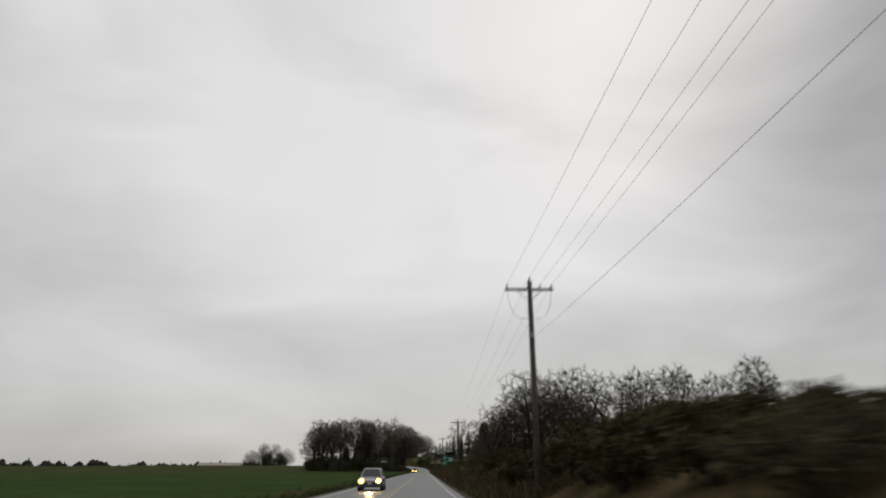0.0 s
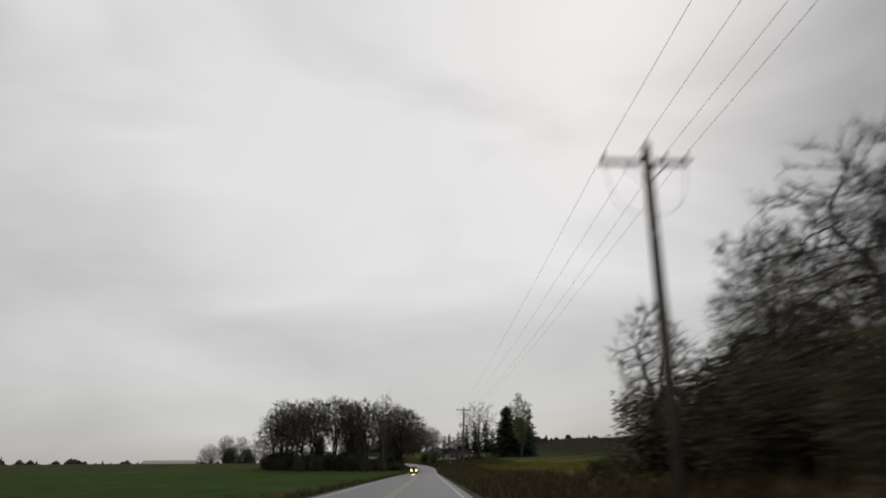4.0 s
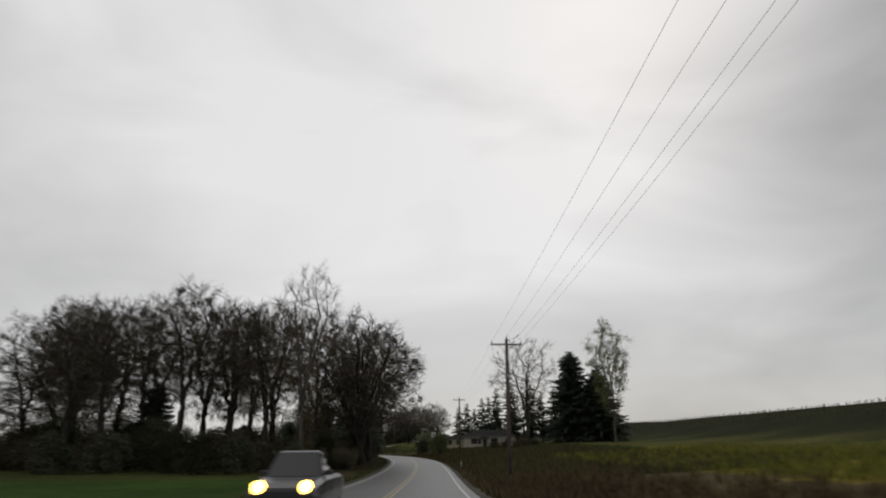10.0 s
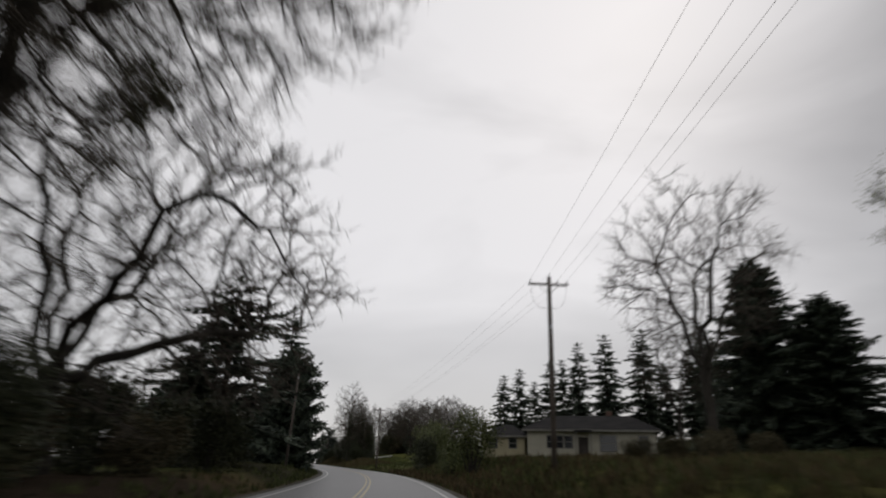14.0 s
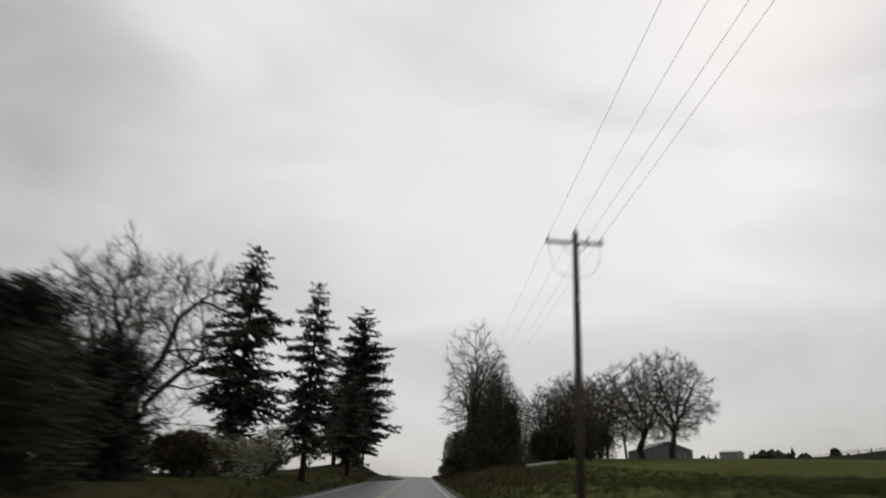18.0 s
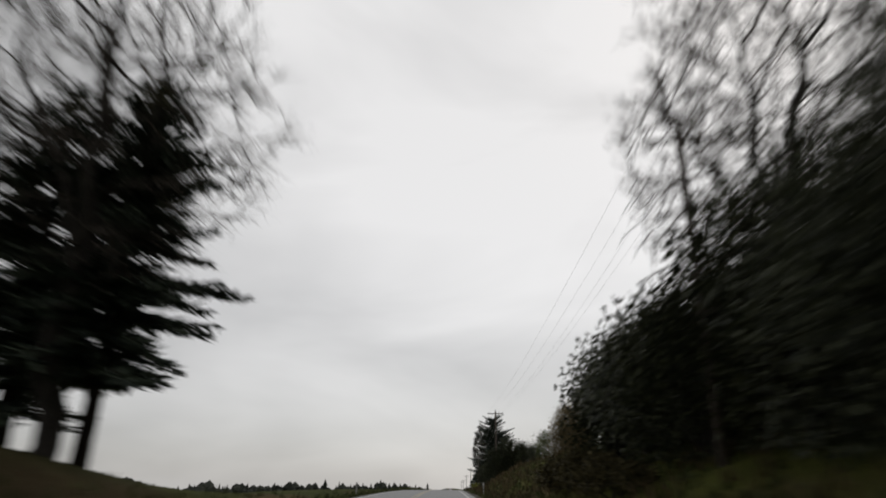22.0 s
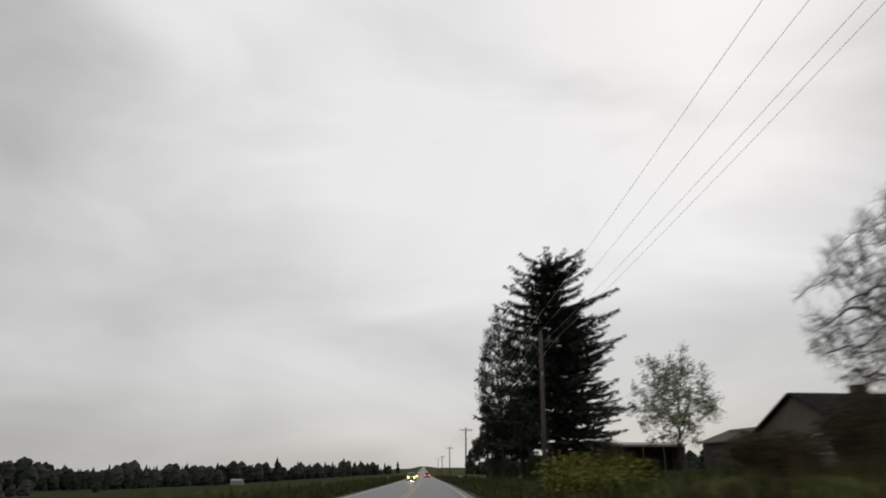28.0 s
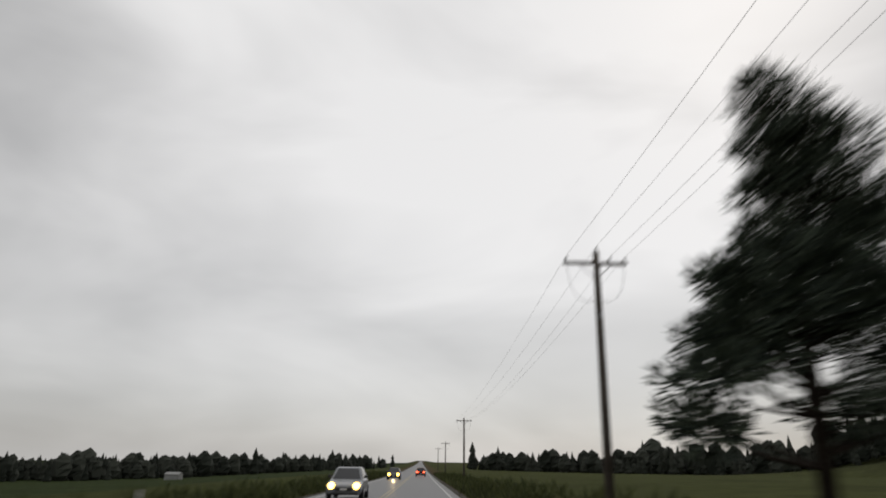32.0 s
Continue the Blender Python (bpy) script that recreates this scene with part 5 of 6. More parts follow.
plant("fir_knoll", 550.5, -9.7, "very tall fir with bare lower trunk on a knoll", scale=0.98, wide=1.14, turn=60)
plant("fir_slim", 546.5, -12.4, "spreading fir at the edge of a knoll", scale=0.68, wide=1.4, turn=90)
plant("fir_slim", 552, -11.7, "ragged fir on a knoll beside the road", scale=0.86, wide=1.2, turn=160)
plant("fir_knoll", 569, -10.3, "dense dark fir with bare foot on a knoll", scale=0.55, wide=1.1, turn=200)
plant("fir_slim", 570, -13.4, "ragged dark fir on a knoll", scale=0.75, wide=1.3, turn=310)
plant("fir_slim", 530, -8.6, "slim dark fir close to the road", scale=0.64, wide=1.25, turn=20)
plant("oak_a", 568, -10.9, "bare twiggy tree rising over firs on a knoll", scale=0.86, turn=70, wide=1.05)
for s, d, k, sc in ((536, -14.6, "apple", 1.05), (531, -13.2, "apple", 0.75), (526, -17, "willow", 0.44), (530, -23, "apple", 0.8), (512, -14, "blossom_shrub", 0.9), (518, -15, "blossom_shrub", 1.0), (515, -18, "blossom_shrub", 1.1), (508, -15.5, "spring_shrub", 0.4), (513, -20, "spring_shrub", 0.5), (520, -23, "hedge", 0.5), (528, -18.5, "thicket", 0.35), (534, -18, "thicket", 0.35), (494, -15, "bramble", 1.0), (488, -13, "bramble", 1.1), (498, -17, "bramble", 1.2), (503, -12, "bramble", 0.8), (490, -19, "bramble", 1.3)):
    plant(k, s, d, {"apple": "small bare fruit tree with crooked boughs", "willow": "small budding tree with pale young leaves"}.get(k, "pale budding shrub on the bank"), "tree" if k in ("apple", "willow") else "shrub", "bank shrubs", scale=sc, turn=random.uniform(0, 360))
plant("ivy_tree", 552, 7.9, "tall bare tree with ivy-clad trunk", scale=1.06, wide=0.85, turn=40)
plant("ivy_tree", 555, 11.4, "bare tree with ivy-clad trunk", scale=0.82, wide=0.9, turn=140)
plant("ivy_tree", 561, 13, "bare tree rising from an ivy thicket", scale=0.7, turn=250)
plant("ivy_tree", 569, 10.8, "bare tree rising from an ivy thicket", scale=0.86, turn=310)
for s, d, sc, w, h in ((552, 8.0, 1.0, 0.34, 2.5), (552.2, 8.8, 1.0, 0.55, 1.55), (555, 11.2, 1.0, 0.7, 2.25), (556, 13.4, 1.0, 0.75, 2.0), (558, 14.6, 1.0, 0.8, 1.6), (561, 10.6, 1.0, 0.8, 1.5), (564, 14.5, 1.0, 0.8, 1.35), (568, 11.2, 1.0, 0.8, 1.6)):
    plant("hedge", s, d, "dark ivy smothering a bare tree", "ivy", "ivy columns", scale=sc, wide=w, tall=h, turn=random.uniform(0, 360), name="ivy")
plant("oak_d", 572, 40.6, "wide round bare oak on the grassy rise", scale=1.03, turn=0)
plant("oak_d", 560, 41.6, "wide round bare oak on the grassy rise", scale=0.98, wide=0.93, turn=80)
plant("oak_c", 574, 31.1, "bare oak with mistletoe balls on the grassy rise", scale=0.75, turn=140)
for s, d, k, sc in ((608, 34, "ivy_tree", 0.95), (614, 38, "ivy_tree", 1.0), (618, 43, "ivy_tree", 1.0), (612, 45, "oak_a", 0.9), (606, 29, "ivy_tree", 0.8), (610, 49, "ivy_tree", 0.85), (622, 36, "ivy_tree", 0.95), (609, 37, "oak_c", 0.85), (611, 31, "oak_c", 0.8), (600, 34.5, "fir_slim", 0.55), (601, 38, "fir_slim", 0.6)):
    plant(k, s, d, "bare ivy-clad tree in a dark clump", group="ivy clump", scale=sc, turn=random.uniform(0, 360))
for s, d, k, sc in ((547, 9, "hedge", 0.6), (552, 10, "hedge", 0.72), (557, 9.6, "hedge", 0.9), (562, 9.2, "hedge", 1.05), (567, 10, "hedge", 1.2), (572, 8.8, "hedge", 1.05), (577.5, 8.6, "hedge", 0.95), (582, 8.5, "hedge", 0.88), (584, 11, "hedge", 1.05), (588, 9.8, "hedge", 0.76), (587, 12.4, "hedge", 1.1), (574, 6, "bramble", 0.7), (578, 6.1, "bramble", 0.75), (582, 6, "bramble", 0.7), (586, 6.2, "bramble", 0.7), (575, 13, "hedge", 1.15), (583, 13.5, "hedge", 1.05), (590, 14.5, "hedge", 1.3), (596, 17, "hedge", 1.3), (556, 14, "hedge", 0.8), (567, 16, "hedge", 0.9),
                    (611, 34, "thicket", 1.8), (617, 40, "thicket", 1.9), (606, 29, "thicket", 1.6), (608, 32, "hedge", 1.4), (615, 37, "hedge", 1.7), (612, 43, "hedge", 1.5), (604, 27, "hedge", 1.2)):
    plant(k, s, d, "dense dark ivy and evergreen brush", "shrub", "evergreen brush", scale=sc, turn=random.uniform(0, 360))

# ---- grassy bank ----
plant("tall_bare", 650, 27.6, "tall bare tree with an upswept crown on the bank", scale=1.0, turn=10, wide=1.0)
plant("tall_bare", 651, 25.8, "slim bare tree on the bank", scale=0.84, turn=160, wide=0.55)
plant("tall_bare", 650, 30.4, "tall slim bare tree on the bank", scale=0.86, turn=100, wide=0.6)
plant("tall_bare", 650, 34.4, "slim bare tree on the bank", scale=0.86, turn=220, wide=0.8)
plant("ivy_tree", 650, 25, "bare twiggy tree below taller trees", scale=0.28, turn=30, wide=1.0)
plant("ivy_tree", 647, 34, "bare twiggy tree below taller trees", scale=0.28, turn=130, wide=0.9)
plant("russet", 650, 18.8, "feathery brown-leaved tree on the bank", scale=1.14, wide=1.25, turn=0)
plant("russet", 650.6, 19.6, "low spreading brown-leaved bush on the bank", scale=0.62, wide=1.9, turn=50)
plant("spring_shrub", 650.5, 14.6, "pale budding bush on the bank", "shrub", scale=0.86, wide=0.75, turn=100)
for s, d, k, sc in ((648, 7.4, "hedge", 0.7), (649, 9.2, "hedge", 0.76), (647.5, 5.7, "hedge", 0.5), (650, 10.8, "hedge", 0.5), (658, 12.5, "hedge", 0.7), (656, 13.6, "shrub", 0.8), (645, 23, "russet", 0.5), (647, 27, "thicket", 0.45), (649, 31, "thicket", 0.5), (646, 35, "thicket", 0.5), (662, 12, "shrub", 0.8)):
    plant(k, s, d, "dark rounded evergreen on the grassy bank", "shrub", "bank evergreens", scale=sc, turn=random.uniform(0, 360))
# ---- farm at the end ----
plant("oak_d", 741, 33, "bare round tree before the ranch house", scale=1.0, wide=0.88, turn=60)
plant("cedar", 765, 12.0, "huge layered dark cedar beside the road", scale=0.94, wide=1.12, turn=0, name="cedar_tree")
plant("cedar", 774, 15.6, "huge layered dark cedar beside the road", scale=0.8, turn=130, name="cedar_tree")
plant("brown_cypress", 790, 9.3, "tall narrow tree with thin brown foliage", scale=0.94, wide=0.94, turn=0)
plant("brown_cypress", 784, 12.2, "tall dark conifer in a roadside row", scale=0.87, wide=1.0, turn=80)
plant("tufted_pine", 793.5, 11, "dark tufted pine in a roadside row", scale=0.77, turn=165, name="pine_tree")
plant("fir_b", 793, 12.5, "dark conifer in a roadside row", scale=0.7, turn=180)
plant("willow", 765, 24, "young tree with fresh green leaves on the lawn", scale=1.04, wide=0.92, turn=0)
plant("tufted_pine", 816, 9.7, "pine with a lopsided tufted top", scale=1.03, turn=0, name="pine_tree")
for s, d, k, sc in ((729, 6.8, "gorse", 0.85), (733, 7.4, "gorse", 0.9), (722, 15, "thicket", 0.6), (727, 17.5, "thicket", 0.6), (717, 12.5, "thicket", 0.45), (731, 20, "thicket", 0.55), (725, 20, "thicket", 0.5), (724, 12, "bramble", 0.7), (720, 10, "bramble", 0.5), (729, 14, "bramble", 0.8), (822, 22, "hedge", 0.7), (828, 27, "hedge", 0.8), (834, 33, "hedge", 0.8), (826, 36, "hedge", 0.9), (838, 40, "hedge", 0.9), (818, 29, "hedge", 0.6), (758, 8.5, "shrub", 0.5), (774, 8.4, "shrub", 0.45), (782, 9, "shrub", 0.55), (798, 9.5, "shrub", 0.6), (806, 10, "hedge", 0.45), (812, 11, "hedge", 0.4), (803, 12, "hedge", 0.5), (770, 18, "hedge", 0.6)):
    plant(k, s, d, "low mounded yellow-green shrub" if k == "gorse" else "dark evergreen shrub below conifers", "shrub", "farm shrubs", scale=sc, turn=random.uniform(0, 360))

# ---- brush and oaks at the start ----
for s, d, k, sc in ((84, 13.8, "oak_c", 0.57), (86, 12.8, "oak_d", 0.54), (87, 15.8, "oak_d", 0.58), (83.5, 8.8, "oak_fork", 0.42), (85, 19.5, "oak_c", 0.38), (83.5, 11, "oak_c", 0.36), (112, 10.5, "ivy_tree", 0.3), (118, 9.8, "ivy_tree", 0.28), (125.6, 14.2, "oak_b", 0.48), (130, 10.6, "oak_b", 0.38), (127.5, 16.5, "oak_a", 0.36), (135, 32.5, "oak_multi", 0.92), (134, 27, "oak_c", 0.98), (131, 37, "oak_d", 0.95), (141, 29, "oak_c", 0.8),
                    (124, 41, "oak_a", 0.78), (118, 46, "oak_a", 0.74), (128, 50, "oak_b", 0.76), (136, 45, "oak_a", 0.74), (122, 55, "oak_a", 0.7), (117, 60, "oak_b", 0.78), (124, 65, "oak_a", 0.72)):
    plant(k, s, d, "bare twisted oak above the brushy bank", group="bank oaks", scale=sc, turn=random.uniform(0, 360))
for s, d, sc in ((14, 9, 0.7), (20, 11, 0.8), (27, 10, 0.9), (33, 12, 1.0), (39, 10, 0.85), (45, 12.5, 0.9), (51, 10, 0.7), (57, 12.5, 0.6), (63, 10, 0.5), (69, 11.5, 0.55), (30, 17, 1.1), (42, 18, 1.1), (54, 18, 0.7), (64, 18, 0.6), (22, 18, 1.0), (82, 10, 0.9), (90, 11, 0.9),
                 (12, 7, 0.8), (17, 7.5, 0.9), (22, 6.6, 0.75), (28, 7, 0.8), (33, 7, 0.8), (25, 8.8, 1.0), (40, 5.6, 0.55), (36, 9, 1.0), (45, 7, 0.6), (52, 6.6, 0.6), (59, 6.8, 0.65), (66, 6.5, 0.6), (74, 7, 0.65), (82, 6.5, 0.6), (38, 7, 0.6), (98, 9, 0.5), (105, 11, 0.4), (112, 12.5, 0.4), (90, 17, 0.5), (98, 16, 0.4), (148, 13, 0.7), (155, 16, 0.7)):
    plant("bramble", s, d, "brown leafless bramble thicket on the bank", "shrub", "bank brambles", scale=sc, turn=random.uniform(0, 360))
for s, d, k, sc in ((108, 10, "bramble", 0.85), (112, 11.5, "bramble", 0.95), (116, 10.5, "bramble", 0.8), (118, 14, "bramble", 0.5), (111, 8.8, "thicket", 0.6), (116, 9.4, "thicket", 0.7), (113, 12, "thicket", 0.6), (121, 13.5, "thicket", 0.75), (129, 11.2, "thicket", 1.0), (131, 13, "thicket", 1.1), (119, 10.2, "thicket", 0.95), (128, 14, "thicket", 0.85), (122, 18, "thicket", 0.3), (133, 18, "thicket", 0.35), (127, 21, "thicket", 0.3), (70, 9.5, "bramble", 0.55), (104, 13, "bramble", 0.35), (100, 17, "bramble", 0.35), (108, 19, "bramble", 0.35)):
    plant(k, s, d, "dark roadside brush below oaks", "shrub", "roadside brush", scale=sc, turn=random.uniform(0, 360))


# ---- far woods ----
def far_woods(name, label, spots, seed, mat):
    """Many small conifers and round trees, each a stack of ragged cones."""
    rng = random.Random(seed)
    sh = Shape()
    for s, d, h in spots:
        x, y = (float(q) for q in plan(s, d))
        z = float(ground_height(s, d)) - 0.5
        conifer = rng.random() < 0.55
        r = h * (0.2 if conifer else 0.34)
        n = 7
        levels = [(0.0, 0.75), (0.12, 1.0), (0.35, 0.72), (0.38, 0.85), (0.62, 0.42), (0.65, 0.55), (1.0, 0.03)] if conifer else [(0.0, 0.5), (0.2, 0.95), (0.45, 1.05), (0.7, 0.9), (0.88, 0.6), (1.0, 0.15)]
        o = len(sh.v)
        for u, q in levels:
            for j in range(n):
                g = 2 * math.pi * j / n + u * 3
                rr = r * q * rng.uniform(0.6, 1.3)
                sh.v.append((x + rr * math.cos(g), y + rr * math.sin(g), z + h * (u + rng.uniform(-0.04, 0.04))))
        for i in range(len(levels) - 1):
            for j in range(n):
                a, b = o + i * n + j, o + i * n + (j + 1) % n
                sh.f.append((a, b, b + n, a + n))
    ob = tagged(new(name, sh.mesh(name)), label, "woods", kind="stuff")
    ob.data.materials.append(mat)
    return ob


rng = random.Random(77)


def uneven(s, d):
    return 0.72 + 0.55 * noise.noise(Vector((s * 0.012, d * 0.02, 0.3))) + 0.35 * noise.noise(Vector((s * 0.05, d * 0.07, 1.7)))


woods = []
for i in range(1300):
    u = rng.random()
    s, d = 1150 + 700 * u * u + rng.uniform(0, 160), -40 - 520 * (1 - u) ** 0.8 - rng.uniform(0, 120)
    woods.append((s, d, rng.uniform(18, 28) * max(0.55, uneven(s, d)) + (6 if rng.random() < 0.06 else 0)))
far_woods("far_woods", "dark mixed woods along the plain", woods, 5, HAZE_GREEN)
woods = []
for i in range(520):
    s = 1080 + 500 * rng.random()
    d = 45 + (1600 - s) * 0.62 + rng.uniform(-15, 70)
    woods.append((s, d, rng.uniform(16, 28) * max(0.5, uneven(s, d)) + (6 if rng.random() < 0.08 else 0)))
far_woods("far_woods", "dark conifer woods behind the fields", woods, 6, HAZE_GREEN)
woods = []
for i in range(380):
    s, d = rng.uniform(700, 1100), -rng.uniform(180, 560)
    woods.append((s, d, rng.uniform(8, 15) * max(0.4, uneven(s, d))))
far_woods("far_woods", "distant hedgerow trees beyond the crop field", woods, 7, HAZE_GREEN)


# ---- side road and drives ----
def lane(name, label, s0, s1, d0, d1, mat, slew=0.0):
    sh = Shape()
    ds = np.linspace(d0, d1, 30)
    for k, d in enumerate(ds):
        for s, dz in ((s0, -0.2), (s0, 0.07), (s1, 0.07), (s1, -0.2)):
            sa = s + slew * (d - d0) + (1.8 * max(0, 1 - abs(d - d0) / 4) ** 2) * (1 if s == s1 else -1)
            x, y = plan(sa, d)
            sh.v.append((float(x), float(y), float(ground_height(sa, d)) + dz + (0.03 if k else 0.0)))
    for k in range(len(ds) - 1):
        for j in range(3):
            a = k * 4 + j
            sh.f.append((a, a + 1, a + 5, a + 4))
    ob = tagged(new(name, sh.mesh(name)), label, "road", kind="structure")
    ob.data.materials.append(mat)
    return ob


lane("side_road", "wet gravel side road joining the main road", 199, 205.5, 2.25, 150, LANE_MAT, 0.12)
lane("driveway", "wet gravel farm drive beside the cedar row", 797, 801, 2.25, 24, LANE_MAT)


# ---- grasses and vines ----
def tufts(name, label, spots, mat, seed, tall=0.5):
    rng = random.Random(seed)
    sh = Shape()
    for s, d, h in spots:
        x, y = (float(q) for q in plan(s, d))
        z = float(ground_height(s, d)) - 0.03
        for _ in range(6):
            g = rng.random() * 6.28
            lean = rng.uniform(0.1, 0.55) * h
            w = rng.uniform(0.02, 0.05)
            bx, by = x + rng.gauss(0, 0.16), y + rng.gauss(0, 0.16)
            o = len(sh.v)
            c, q = math.cos(g), math.sin(g)
            hh = h * rng.uniform(0.6, 1.2)
            sh.v += [(bx - q * w, by + c * w, z), (bx + q * w, by - c * w, z), (bx + c * lean * 0.4 + q * w * 0.6, by + q * lean * 0.4 - c * w * 0.6, z + hh * 0.6), (bx + c * lean, by + q * lean, z + hh)]
            sh.f += [(o, o + 1, o + 2), (o, o + 2, o + 3)]
    ob = tagged(new(name, sh.mesh(name)), label, "grass", kind="stuff")
    ob.data.materials.append(mat)
    return ob


DRY_GRASS = material("dry_grass", (0.045, 0.034, 0.017), (0.13, 0.098, 0.05), 0.9, 0.3, 4, 0, spec=0.2, pieces=True)
GREEN_GRASS = material("green_grass", (0.032, 0.041, 0.012), (0.098, 0.112, 0.035), 0.8, 0.3, 4, 0, spec=0.25, pieces=True)
rng = random.Random(31)
tufts("dry_grass", "tall dead grass and weeds along the verge", [(rng.uniform(30, 300), 2.9 + abs(rng.gauss(0, 1)) * 4, rng.uniform(0.3, 0.8)) for _ in range(8000)], DRY_GRASS, 1)
tufts("verge_grass", "rough green grass along the verges", [(rng.uniform(0, 860), rng.choice((-6.7 - abs(rng.gauss(0, 1.2)), 2.8 + abs(rng.gauss(0, 1.5)))), rng.uniform(0.15, 0.45)) for _ in range(9000)], GREEN_GRASS, 2)
tufts("meadow_grass", "rough meadow grass beside the bend", [(rng.uniform(295, 440), 3.4 + 30 * rng.random() ** 1.6, rng.uniform(0.25, 0.6)) for _ in range(12000)], GREEN_GRASS, 8)
tufts("dry_grass", "dead meadow stalks beside the bend", [(rng.uniform(295, 440), 3.0 + 26 * rng.random() ** 1.8, rng.uniform(0.35, 0.8)) for _ in range(5000)], DRY_GRASS, 9)
tufts("bank_grass", "tussocky grass on the bank and rise", [(rng.uniform(450, 760), rng.uniform(4, 24), rng.uniform(0.15, 0.4)) for _ in range(12000)], GREEN_GRASS, 3)
tufts("dry_grass", "dead grass clumps on the bank", [(rng.uniform(500, 720), rng.uniform(3, 14), rng.uniform(0.3, 0.8)) for _ in range(2500)], DRY_GRASS, 4)
tufts("tall_grass", "tall rank grass along both verges", [(rng.uniform(690, 960), rng.choice((-6.9 - abs(rng.gauss(0, 2.2)), 3.0 + abs(rng.gauss(0, 2.4)))), rng.uniform(0.35, 0.95)) for _ in range(6000)], GREEN_GRASS, 12)
tufts("mustard", "yellow mustard flowers in the field strip", [(rng.uniform(132, 345), rng.uniform(17, 42), rng.uniform(0.4, 0.9)) for _ in range(7500)], GORSE, 5)


def hill_sd(x, y):
    """Road coordinates for a world point beside the first straight."""
    s, d = y, x
    for _ in range(6):
        px, py = plan(s, d)
        s, d = s + (y - float(py)), d + (x - float(px))
    return s, d


vines = []
for row in range(6):
    for y in np.arange(60, 900, 3.0):
        x = 92 + row * 8 + rng.gauss(0, 0.3)
        s, d = hill_sd(x, y)
        vines.append((s, d, rng.uniform(0.7, 1.3)))
tufts("vine_rows", "rows of bare vines on posts along the hill", vines, BRAMBLE, 6)

for y in np.arange(290, 408, 2.4):
    s, d = hill_sd(141 + rng.uniform(-2, 4), y)
    plant("thicket", s, d, "dark hedge trees along the crest of the vineyard hill", "shrub", "crest hedge", scale=rng.uniform(0.35, 0.7), turn=rng.uniform(0, 360))

# ---- signs, boxes and markers ----
def sign(name, label, w, h, foot, face, bars, category="sign", posts=1, bar_mat=None):
    """A thin sheet on a post; bars: (x, z, width, height) of the writing, from the sheet's middle."""
    t = thing(name, label, category)
    top = foot + h
    for i in range(posts):
        px = 0 if posts == 1 else (i * 2 - 1) * w * 0.32
        sh = Shape()
        sh.bevel_box((px - 0.05, 0.01, -0.5), (px + 0.05, 0.11, top - 0.05), 0.008)
        part("post", sh, POLE_WOOD, t)
    sh = Shape()
    r = 0.04
    ring = []
    for cx, cz, a0 in ((w / 2 - r, h / 2 - r, 0), (-w / 2 + r, h / 2 - r, 90), (-w / 2 + r, -h / 2 + r, 180), (w / 2 - r, -h / 2 + r, 270)):
        for k in range(4):
            g = radians(a0 + 30 * k)
            ring.append((cx + r * math.cos(g), cz + r * math.sin(g)))
    n = len(ring)
    v = [(x, -0.006, foot + h / 2 + z) for x, z in ring] + [(x, 0.006, foot + h / 2 + z) for x, z in ring]
    sh.add(v, [tuple(range(n)), tuple(range(2 * n - 1, n - 1, -1))] + [(i, i + n, (i + 1) % n + n, (i + 1) % n) for i in range(n)])
    panel = part("panel", sh, face, t)
    for x, z, bw, bh in bars:
        sh = Shape()
        sh.box((x - bw / 2, -0.011, foot + h / 2 + z - bh / 2), (x + bw / 2, -0.0075, foot + h / 2 + z + bh / 2))
        part("lettering", sh, bar_mat or SIGN_WHITE, panel)
    return t


place(sign("road_sign", "tall green distance sign on a wooden post", 0.66, 1.3, 2.1, SIGN_GREEN, ((-0.08, 0.42, 0.3, 0.055), (-0.05, 0.25, 0.36, 0.055), (0, -0.1, 0.6, 0.025), (-0.06, -0.3, 0.36, 0.055), (-0.08, -0.46, 0.3, 0.055))), 94.2, 2.95)
place(sign("road_sign", "green junction sign on a wooden post", 0.62, 0.5, 2.25, SIGN_GREEN, ((0, 0.1, 0.42, 0.075), (0, -0.09, 0.32, 0.075))), 70.2, 2.75)
place(sign("road_sign", "small blue sign on a slim post", 0.5, 0.42, 2.45, SIGN_BLUE, ((0, 0.08, 0.3, 0.035), (0, -0.08, 0.24, 0.035))), 235, 4.3)


def marker_post(label, h=1.1):
    t = thing("marker_post", label, "marker post", "roadside markers")
    sh = Shape()
    sh.bevel_box((-0.05, -0.012, -0.3), (0.05, 0.012, h), 0.008)
    part("post", sh, PAINT_WHITE, t)
    sh = Shape()
    sh.box((-0.035, -0.018, h - 0.2), (0.035, -0.0135, h - 0.06))
    part("reflector", sh, SIGN_WHITE, t)
    return t


for s, d in ((606, -7.2), (606, 3.2), (330, 3.4), (812, -7.2), (818, -7.3)):
    place(marker_post("slim white roadside marker post with reflector"), s, d)


